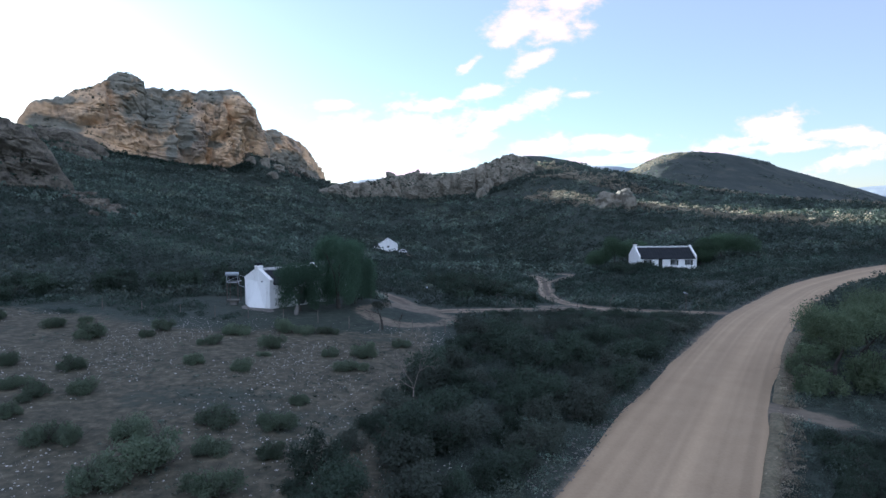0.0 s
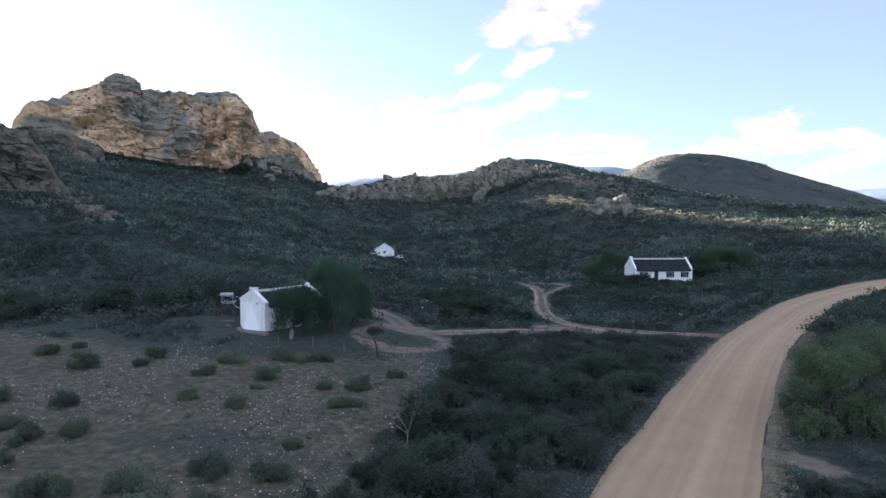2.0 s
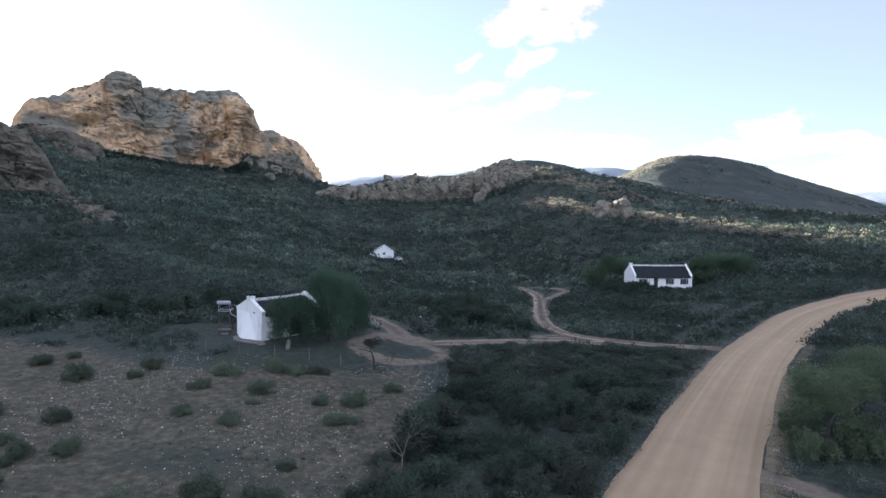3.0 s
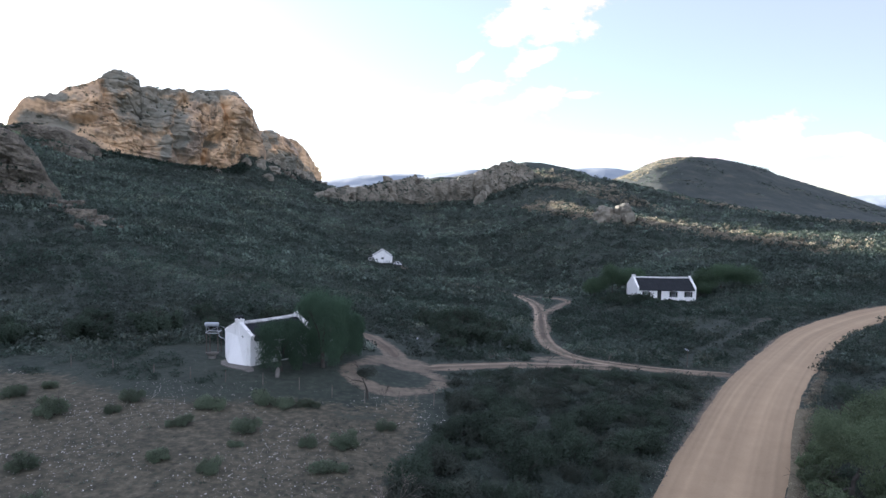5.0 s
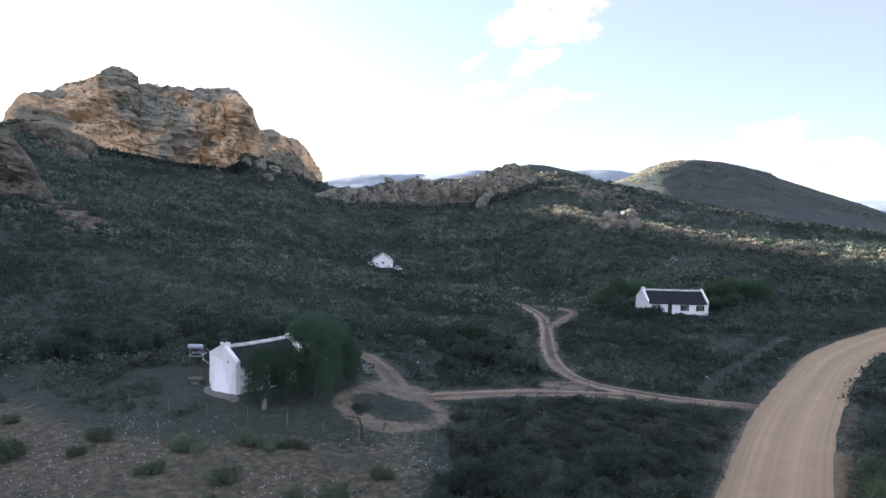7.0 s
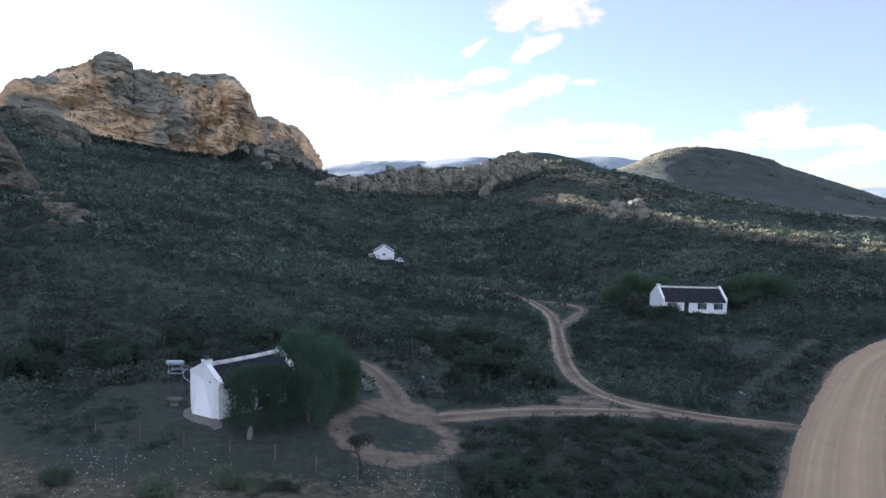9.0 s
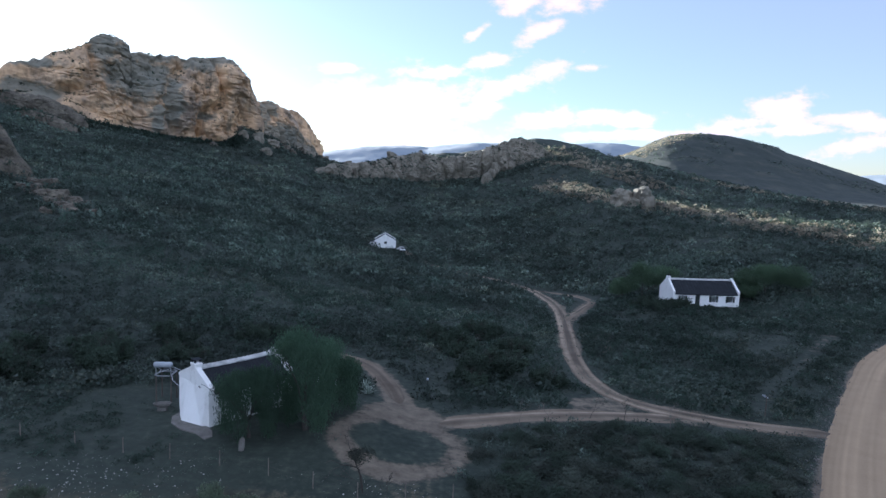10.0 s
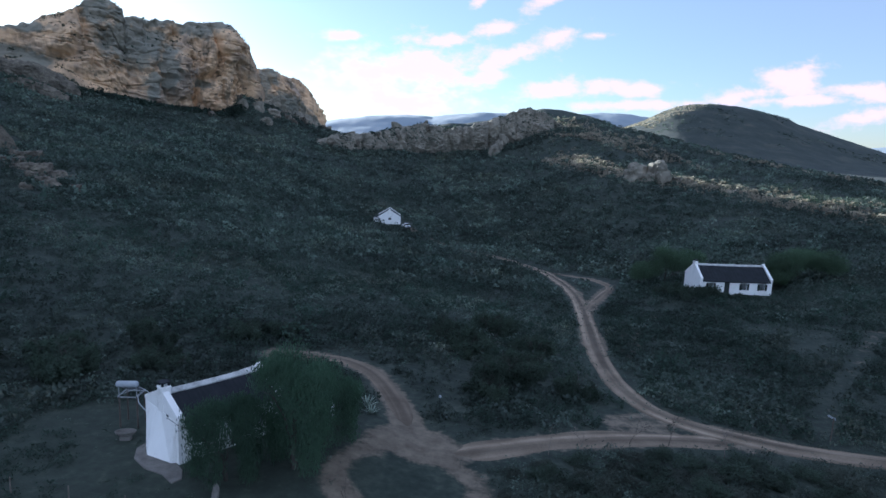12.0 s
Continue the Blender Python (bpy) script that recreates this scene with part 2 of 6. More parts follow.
CARPAINT = material("white car paint", [(0.35, (0.70, 0.70, 0.70)), (0.65, (0.80, 0.80, 0.79))], 1.5, 0.3, bump=0, spec=0.5)
RUBBER = material("black tyre rubber", [(0.35, (0.015, 0.015, 0.015)), (0.65, (0.03, 0.03, 0.03))], 6, 0.8, bump_scale=30)
SOLAR = material("dark collector plate", [(0.35, (0.008, 0.010, 0.018)), (0.65, (0.018, 0.022, 0.035))], 2, 0.2, bump=0, spec=0.5)
DARKSCRUB = material("dark scrub leaves", [(0.30, (0.028, 0.045, 0.035)), (0.60, (0.053, 0.077, 0.059)), (0.80, (0.093, 0.112, 0.087))], 0.3, 0.75, bump=0, tone="tone", fine=0.5, leaf=0.4, span=(0.6, 1.6))
# dry grass on the berm; on spur and far hill the paleness is painted sunlight
STRAW_AND_SUNLIT = material("dry straw and sunlit leaves", [(0.30, (0.170, 0.150, 0.116)), (0.55, (0.357, 0.306, 0.245)), (0.80, (0.578, 0.510, 0.425))], 0.9, 0.8, bump=0, tone="tone", fine=0.5, leaf=0.5, span=(0.6, 1.5))
AGAVE = material("pale blue-green agave leaves", [(0.35, (0.17, 0.22, 0.18)), (0.65, (0.34, 0.38, 0.31))], 3, 0.6, bump=0, vary=0.15)
GLASS = bpy.data.materials.new("window glass")
GLASS.use_nodes = True
gb = GLASS.node_tree.nodes["Principled BSDF"]
gb.inputs["Base Color"].default_value = (0.9, 0.93, 0.94, 1)
gb.inputs["Transmission Weight"].default_value, gb.inputs["Roughness"].default_value = 1.0, 0.03

# ground: bare stony soil, scrubby litter and sand by the tracks, laid out by mesh attributes
GROUND = material("dry hillside soil", [(0.30, (0.017, 0.024, 0.019)), (0.50, (0.032, 0.042, 0.032)), (0.72, (0.068, 0.077, 0.058))], 0.35, 0.97, bump=1.0, bump_scale=1.6, fine=0.6, depth=0.12)


def ground_layers():
    t = GROUND.node_tree
    n, l = t.nodes, t.links
    b = n["Principled BSDF"]
    col = b.inputs["Base Color"].links[0].from_socket
    co = n.new("ShaderNodeTexCoord")
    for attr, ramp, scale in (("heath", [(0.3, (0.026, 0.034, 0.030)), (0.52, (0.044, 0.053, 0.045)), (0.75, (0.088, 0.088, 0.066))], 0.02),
                              # distance haze on the far mountains, put into a pale bluish colour
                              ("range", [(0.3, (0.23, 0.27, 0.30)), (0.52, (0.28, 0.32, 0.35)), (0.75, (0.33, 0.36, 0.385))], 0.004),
                              ("bare", [(0.32, (0.034, 0.034, 0.024)), (0.5, (0.073, 0.068, 0.046)), (0.66, (0.136, 0.120, 0.082))], 1.6),
                              ("sand", [(0.32, (0.092, 0.077, 0.057)), (0.5, (0.142, 0.119, 0.087)), (0.7, (0.205, 0.172, 0.127))], 0.8),
                              ("grass", [(0.3, (0.020, 0.027, 0.020)), (0.55, (0.038, 0.048, 0.036)), (0.75, (0.072, 0.078, 0.058))], 1.1)):
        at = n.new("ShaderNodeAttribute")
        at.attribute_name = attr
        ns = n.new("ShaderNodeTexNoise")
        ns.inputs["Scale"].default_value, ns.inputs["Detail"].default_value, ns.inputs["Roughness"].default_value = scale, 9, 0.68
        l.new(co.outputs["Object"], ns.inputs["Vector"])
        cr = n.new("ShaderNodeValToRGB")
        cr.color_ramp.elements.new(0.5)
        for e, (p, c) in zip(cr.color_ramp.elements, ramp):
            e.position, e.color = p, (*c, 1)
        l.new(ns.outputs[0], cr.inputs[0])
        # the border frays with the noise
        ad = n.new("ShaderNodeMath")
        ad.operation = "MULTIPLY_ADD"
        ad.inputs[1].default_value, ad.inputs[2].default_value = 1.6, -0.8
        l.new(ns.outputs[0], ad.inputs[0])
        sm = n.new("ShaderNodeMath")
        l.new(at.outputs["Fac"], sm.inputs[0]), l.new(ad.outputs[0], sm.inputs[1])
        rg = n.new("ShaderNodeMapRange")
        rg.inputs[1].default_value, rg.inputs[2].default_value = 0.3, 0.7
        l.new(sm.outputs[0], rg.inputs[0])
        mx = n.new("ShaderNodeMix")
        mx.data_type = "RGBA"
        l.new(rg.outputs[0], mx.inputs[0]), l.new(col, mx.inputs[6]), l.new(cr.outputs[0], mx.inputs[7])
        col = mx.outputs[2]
    l.new(col, b.inputs["Base Color"])


ground_layers()

# ---- numbers: noise, ground height ----
def vnoise(p, seed=0):
    """Smooth value noise in -1..1 at the points p (n x 3)."""
    p = np.asarray(p, float)
    i = np.floor(p).astype(np.int64)
    f = p - i
    f = f * f * (3 - 2 * f)
    out = np.zeros(len(p))
    for dx in (0, 1):
        for dy in (0, 1):
            for dz in (0, 1):
                h = ((i[:, 0] + dx) * 374761393 + (i[:, 1] + dy) * 668265263 + (i[:, 2] + dz) * 1440662683 + seed * 974711) & 0xFFFFFFFF
                h = ((h ^ (h >> 13)) * 1274126177) & 0xFFFFFFFF
                h = ((h ^ (h >> 16)) * 2246822519) & 0xFFFFFFFF
                v = (h & 0xFFFFFF) / 0x7FFFFF - 1
                w = (f[:, 0] if dx else 1 - f[:, 0]) * (f[:, 1] if dy else 1 - f[:, 1]) * (f[:, 2] if dz else 1 - f[:, 2])
                out += v * w
    return out


def fbm(p, octaves=4, seed=0, gain=0.5):
    p = np.asarray(p, float)
    out, a, s = np.zeros(len(p)), 1.0, 1.0
    for k in range(octaves):
        c, d = math.cos(0.6 + 1.1 * k), math.sin(0.6 + 1.1 * k)      # turned, so that no lattice shows
        q = np.stack([p[:, 0] * c - p[:, 1] * d, p[:, 0] * d + p[:, 1] * c, p[:, 2]], 1)
        out += a * vnoise(q * s + 17.3 * k, seed + k)
        a, s = a * gain, s * 2.03
    return out


def pts(x, y, z=0.0):
    x, y = np.broadcast_arrays(np.asarray(x, float), np.asarray(y, float))
    return np.stack([x.ravel(), y.ravel(), np.full(x.size, z)], 1)


# broad lie of the land, heights on a coarse grid
GX = np.array([-220, -140, -85, -40, -5, 25, 65, 130, 230], float)
GY = np.array([-40, 30, 70, 110, 150, 200, 260, 330, 400, 470], float)
# first column is raised, mostly out of view, to keep sun off the field
GZ = np.array([
    [40, 12, 8.0, 5.5, 4.5, 3.8, 3.6, 3.6, 4],
    [48, 14, 8.5, 5.8, 4.6, 3.6, 3.4, 3.5, 4],
    [56, 17, 10, 6.6, 4.6, 3.5, 3.5, 4.0, 5],
    [64, 23, 13, 7.0, 2.8, 1.8, 3.6, 5.0, 7],
    [72, 28, 16, 6.5, 0.5, -0.4, 4.0, 7.5, 10],
    [72, 31, 17, 5.0, -2.5, -3.0, 5.5, 11, 13],
    [59, 34, 19, 4.0, -1.0, 1.5, 14, 16, 15],
    [55, 40, 26, 13, 11, 14, 25.5, 25, 16],
    [50, 46, 33, 25, 24, 28.5, 42, 36, 13],
    [45, 34, 33, 39, 44.5, 49, 58, 39, 9]])


def slopes(g, v):
    d = np.diff(v, axis=-1) / np.diff(g)
    m = np.zeros_like(v)
    m[..., 1:-1] = (d[..., 1:] + d[..., :-1]) / 2
    m[..., 0], m[..., -1] = d[..., 0], d[..., -1]
    lim = np.minimum(np.abs(d[..., 1:]), np.abs(d[..., :-1])) * 2.5
    m[..., 1:-1] = np.clip(m[..., 1:-1], -lim, lim)
    return m


def cubic(t, h, a, b, ma, mb):
    return (2*t**3 - 3*t**2 + 1) * a + (t**3 - 2*t**2 + t) * h * ma + (3*t**2 - 2*t**3) * b + (t**3 - t**2) * h * mb


SLX = slopes(GX, GZ)


def lie(x, y):
    i = np.clip(np.searchsorted(GX, x) - 1, 0, len(GX) - 2)
    h = GX[i + 1] - GX[i]
    t = np.clip((x - GX[i]) / h, 0, 1)
    rows = cubic(t, h, GZ[:, i], GZ[:, i + 1], SLX[:, i], SLX[:, i + 1]).T
    m = slopes(GY, rows)
    i = np.clip(np.searchsorted(GY, y) - 1, 0, len(GY) - 2)
    h = GY[i + 1] - GY[i]
    t = np.clip((y - GY[i]) / h, 0, 1)
    k = np.arange(len(x))
    return cubic(t, h, rows[k, i], rows[k, i + 1], m[k, i], m[k, i + 1])


def smooth(x, a, b):
    t = np.clip((x - a) / (b - a), 0, 1)
    return t * t * (3 - 2 * t)


def crest(x, y, line, width):
    """Height of a long hill whose crest runs along a line of (x, y, z)."""
    best = np.zeros(len(x))
    for (x0, y0, z0), (x1, y1, z1) in zip(line, line[1:]):
        dx, dy = x1 - x0, y1 - y0
        t = np.clip(((x - x0) * dx + (y - y0) * dy) / (dx * dx + dy * dy), 0, 1)
        d = np.hypot(x - x0 - t * dx, y - y0 - t * dy)
        best = np.maximum(best, (z0 + t * (z1 - z0)) * np.exp(-(d / width) ** 2))
    return best


FAR_HILL = [(120, 4), (300, 30), (430, 78), (495, 100), (578, 134), (642, 161), (697, 180), (752, 186), (826, 189), (918, 183), (1010, 169), (1050, 160), (1084, 143), (1158, 124), (1270, 90), (1381, 61), (1434, 43), (1567, 6), (1700, 0)]      # x and height along its crest
FAR_RANGE = [(-2600, 3900, 120), (-1000, 4150, 150), (-600, 4200, 185), (-330, 4200, 234), (-136, 4200, 204), (55, 4200, 234), (244, 4200, 272), (740, 4200, 296), (1000, 4200, 305), (1230, 4200, 297), (1500, 4200, 220), (2300, 4100, 50), (2700, 3950, 105), (3000, 3800, 165), (3800, 2900, 120)]
# shapes of ways: (x, y) along the middle
ROAD = [(-30, -45), (-12, -12), (-4, 5), (2, 17), (7.8, 26.9), (13.8, 37.5), (23.5, 54.1), (34, 70.3), (48.7, 89.8), (59.6, 102), (77.5, 115.9), (95, 124), (130, 134), (190, 146), (260, 160)]
TRACK = [(36.5, 74.6), (32.4, 76.0), (28.5, 76.7), (24.8, 78.0), (21.8, 79.6), (18.6, 81.7), (16.7, 84.6), (15.7, 88.5), (15.6, 94.5), (16.5, 104.5), (18.9, 120.5), (21.3, 138), (21.9, 154.7), (20.0, 178), (12.0, 197), (2, 206), (-5, 215), (-10.5, 225), (-15.8, 231)]
BRANCH = [(20.4, 175.5), (24.4, 170.8), (28.8, 163), (30.6, 152.5), (27.0, 143.6), (22.6, 133.8), (20.2, 126.5)]
DRIVE = [(24.5, 77.9), (19.3, 78.2), (15.9, 78.0), (11.4, 77.2), (6.0, 75.5), (1.8, 73.6), (-1.5, 72.3), (-3.6, 71.9)]
BACKDRIVE = [(-4.2, 73.6), (-4.9, 76.6), (-6.0, 80.6), (-8.9, 87.4), (-12.6, 90.5), (-15.5, 90.6), (-19, 90)]
SIDEPATH = [(17.8, 42.3), (20.3, 40.7), (21.6, 39.2), (22.4, 38.1)]

FAINT = [(31, 126), (28, 120.5), (24.6, 113.5), (21.5, 106), (19.5, 101)]
GULLY = [(57.6, 113.7), (51, 106.5), (44.7, 99.2), (38, 91.5), (33.6, 85.8), (30.2, 80.5)]


def way_points(line, step=1.0):
    """A smooth line through the points, evenly cut."""
    p = np.array(line, float)
    p = np.vstack([2 * p[0] - p[1], p, 2 * p[-1] - p[-2]])
    out = []
    for a, b, c, d in zip(p, p[1:], p[2:], p[3:]):
        k = max(2, int(np.hypot(*(c - b)) / step))
        t = np.arange(k)[:, None] / k
        out.append(0.5 * (2*b + (c - a) * t + (2*a - 5*b + 4*c - d) * t**2 + (3*b - a - 3*c + d) * t**3))
    return np.vstack(out + [p[-2:-1]])


WAYS = {k: way_points(v) for k, v in (("road", ROAD), ("track", TRACK), ("branch", BRANCH), ("drive", DRIVE), ("back", BACKDRIVE), ("side", SIDEPATH), ("gully", GULLY), ("faint", FAINT))}


def way_distance(x, y, names):
    d = np.full(len(x), 1e9)
    for nme in names:
        w = WAYS[nme]
        lo, hi = w.min(0) - 14, w.max(0) + 14
        k = np.where((x > lo[0]) & (x < hi[0]) & (y > lo[1]) & (y < hi[1]))[0]
        for s in range(0, len(k), 20000):
            q = k[s:s + 20000]
            d[q] = np.minimum(d[q], np.sqrt(((x[q, None] - w[None, :, 0]) ** 2 + (y[q, None] - w[None, :, 1]) ** 2).min(1)))
    return d


TALUS = [(-114, 364, 10.0, 12), (-108, 385, 8.0, 15), (-100, 412, 6.0, 16)]
PADS = [(-15.5, 70.0, 5.56, 8), (47.8, 139.4, 2.81, 10), (-22.8, 238.5, 0.35, 9)]


def ground_height(x, y):
    x, y = np.asarray(x, float).ravel(), np.asarray(y, float).ravel()
    z = lie(x, y)
    r = np.hypot(x, y - 15)
    low = 8 + 6 * vnoise(pts(x / 260, y / 260), 3)
    z = low + (z - low) * np.exp(-np.maximum(y - 470, 0) / 70) * (1 - smooth(np.maximum(x - 230, 0), 0, 400)) * (1 - smooth(r, 600, 1100))
    hx, hz = np.array(FAR_HILL, float).T
    hill = np.interp(x * 2000 / np.maximum(y, 600) + 22 * fbm(pts(x / 160, y / 160), 3, 18), hx, hz) * np.exp(-((y - 2000) / np.where(y < 2000, 520, 300)) ** 2)
    far = np.maximum(hill, crest(x, y, FAR_RANGE, 950))
    far *= 1 + 0.03 * fbm(pts(x / 210, y / 210), 5, 8) * smooth(r, 900, 1400)
    z = z + far * smooth(r, 700, 1300)
    rough = 0.10 + 0.75 * smooth(y, 75, 230) + 0.9 * smooth(y, 300, 450)
    wd = way_distance(x, y, WAYS)
    z = z + rough * fbm(pts(x / 21, y / 21), 4, 5) * smooth(wd, 2.5, 10)
    for tx, ty, tz, tr in TALUS:
        z = z + tz * np.exp(-((x - tx) ** 2 + (y - ty) ** 2) / tr ** 2)
    for px, py, pz, pr in PADS:
        k = 1 - smooth(np.hypot(x - px, y - py), pr * 0.75, pr * 1.7)
        z = z * (1 - k) + pz * k
    return z


def gz(x, y):
    return float(ground_height([x], [y])[0])


# ---- mesh helpers ----
def fast_mesh(name, verts, faces, mat, smooth_faces=False, **attrs):
    """A mesh from arrays: faces are all of one size."""
    verts, faces = np.asarray(verts, np.float32), np.asarray(faces, np.int32)
    me = bpy.data.meshes.new(name)
    k = faces.shape[1]
    me.vertices.add(len(verts))
    me.vertices.foreach_set("co", verts.ravel())
    me.loops.add(faces.size)
    me.loops.foreach_set("vertex_index", faces.ravel())
    me.polygons.add(len(faces))
    me.polygons.foreach_set("loop_start", np.arange(0, faces.size, k, dtype=np.int32))
    me.polygons.foreach_set("use_smooth", np.full(len(faces), smooth_faces))
    for key, val in attrs.items():
        a = me.attributes.new(key, "FLOAT", "POINT")
        a.data.foreach_set("value", np.asarray(val, np.float32))
    me.update(calc_edges=True)
    me.validate()
    me.materials.append(mat)
    return me


def grid_faces(nu, nv, wrap=False):
    i, j = np.meshgrid(np.arange(nu - (0 if wrap else 1)), np.arange(nv - 1), indexing="ij")
    i2 = (i + 1) % nu
    return np.stack([i * nv + j, i2 * nv + j, i2 * nv + j + 1, i * nv + j + 1], -1).reshape(-1, 4)


def part(name, bm, mat, parent, label=""):
    """Links a bmesh as one mesh object under a thing or a part."""
    me = bpy.data.meshes.new(name)
    bm.to_mesh(me)
    bm.free()
    me.materials.append(mat)
    ob = new(name, me)
    ob.parent = parent
    return tagged(ob, label) if label else ob


def thing(name, m, label, category, group="", kind=""):
    e = new(name)
    e.matrix_world = m
    return tagged(e, label, category, group, kind)


def box(bm, x0, x1, y0, y1, z0, z1, bevel=0.0):
    r = bmesh.ops.create_cube(bm, size=1, matrix=Matrix.Translation(((x0 + x1) / 2, (y0 + y1) / 2, (z0 + z1) / 2)) @ Matrix.Diagonal((x1 - x0, y1 - y0, z1 - z0, 1)))
    if bevel:
        es = list({e for v in r["verts"] for e in v.link_edges})
        bmesh.ops.bevel(bm, geom=es, offset=bevel, segments=1, affect="EDGES")
    return bm


def tube(bm, pts_, radii, sides=6, cap=True):
    """A tapered tube along a line of points."""
    rings, prev = [], None
    for k, p in enumerate(pts_):
        p = Vector(p)
        a = Vector(pts_[max(k - 1, 0)])
        b = Vector(pts_[min(k + 1, len(pts_) - 1)])
        d = (b - a).normalized()
        side = d.orthogonal().normalized() if prev is None else (prev - prev.dot(d) * d).normalized()
        prev = side
        up = d.cross(side)
        rings.append([bm.verts.new(p + radii[k] * (math.cos(q) * side + math.sin(q) * up)) for q in [2 * math.pi * s / sides for s in range(sides)]])
    for r0, r1 in zip(rings, rings[1:]):
        for s in range(sides):
            bm.faces.new((r0[s], r0[(s + 1) % sides], r1[(s + 1) % sides], r1[s]))
    if cap:
        bm.faces.new(rings[0][::-1])
        bm.faces.new(rings[-1])
    return bm


# ---- ground ----
def build_ground():
    fine = np.arange(-46, 46.01, 0.24)
    ang = np.radians(np.concatenate([fine, np.arange(54, 308, 4.0)]))
    rad = 3.0 * 1.0155 ** np.arange(482)
    A, R = np.meshgrid(ang, rad, indexing="ij")
    x, y = (R * np.sin(A)).ravel(), (15 + R * np.cos(A)).ravel()
    z = ground_height(x, y)
    n = fbm(pts(x / 9, y / 9), 3, 21)
    bare = 1 - smooth(y + 3 * n, 57, 63)
    bare = bare * (1 - smooth(x + 2.0 * n, -4, 0.5)) * smooth(x, -75, -55)
    wd = way_distance(x, y, ["track", "branch", "drive", "back", "side"])
    wg = way_distance(x, y, ["gully"])
    sand = np.maximum(1 - smooth(wd + 0.6 * n, 0.5, 1.9), 1 - smooth(way_distance(x, y, ["road"]) + 0.6 * n, 3.2, 4.1))
    tri = 0.62 * (1 - smooth(np.hypot(x - 14.6, (y - 80.6) * 1.1), 2.3, 4.2))
    # the yard: sand round a dark island, fanning out where the two drives meet
    island = np.hypot((x + 4.3) / 1.12, y - 67.6) + 0.5 * n
    turn = (1 - smooth(np.hypot(x + 4.0, y - 67.2) + 0.5 * n, 4.6, 6.1)) * smooth(island, 2.5, 3.3) * (0.86 - 0.22 * smooth(x - 0.3 * (y - 67), -3, 0))
    fan = 0.9 * (1 - smooth(np.hypot((x + 4.0) / 1.35, y - 73.2) + 0.5 * n, 1.6, 3.4))
    tri = np.maximum(np.maximum(tri, turn), fan)
    sand = np.clip(np.maximum(np.maximum(sand, tri), 0.36 * (1 - smooth(wg + 0.9 * n, 0.3, 2.0))), 0, 1)
    sand = np.maximum(sand, 0.50 * (1 - smooth(way_distance(x, y, ["faint"]) + 0.5 * n, 0.3, 1.5)))
    grass = (1 - smooth(np.hypot((x + 21) / 1.3, y - 68), 9, 14)) * 0.8 * (1 - sand)
    grass = np.maximum(grass, 0.56 * smooth(fbm(pts(x / 13, y / 9), 3, 23), -0.1, 0.8) * bare)          # thin greenish cover in patches over the field
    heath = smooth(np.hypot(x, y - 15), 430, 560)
    # where the painted haze colour sets in
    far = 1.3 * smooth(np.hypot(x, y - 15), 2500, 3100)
    verts = np.stack([x, y, z], 1)
    faces = grid_faces(len(ang), len(rad), wrap=True)
    # close the middle
    mid = len(verts)
    verts = np.vstack([verts, [[0, 15, gz(0, 15)]]])
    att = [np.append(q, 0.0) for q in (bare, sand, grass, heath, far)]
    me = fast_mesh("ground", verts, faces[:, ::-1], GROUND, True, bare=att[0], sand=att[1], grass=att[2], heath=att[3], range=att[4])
    bm = bmesh.new()
    bm.from_mesh(me)
    bm.verts.ensure_lookup_table()
    nr = len(rad)
    for i in range(len(ang)):
        bm.faces.new((bm.verts[mid], bm.verts[i * nr], bm.verts[((i + 1) % len(ang)) * nr])).smooth = True
    bmesh.ops.recalc_face_normals(bm, faces=bm.faces)
    bm.to_mesh(me)
    bm.free()
    ob = new("ground", me)
    return tagged(ob, "dry stony valley floor and scrub-covered hillsides", "ground", kind="structure")


build_ground()


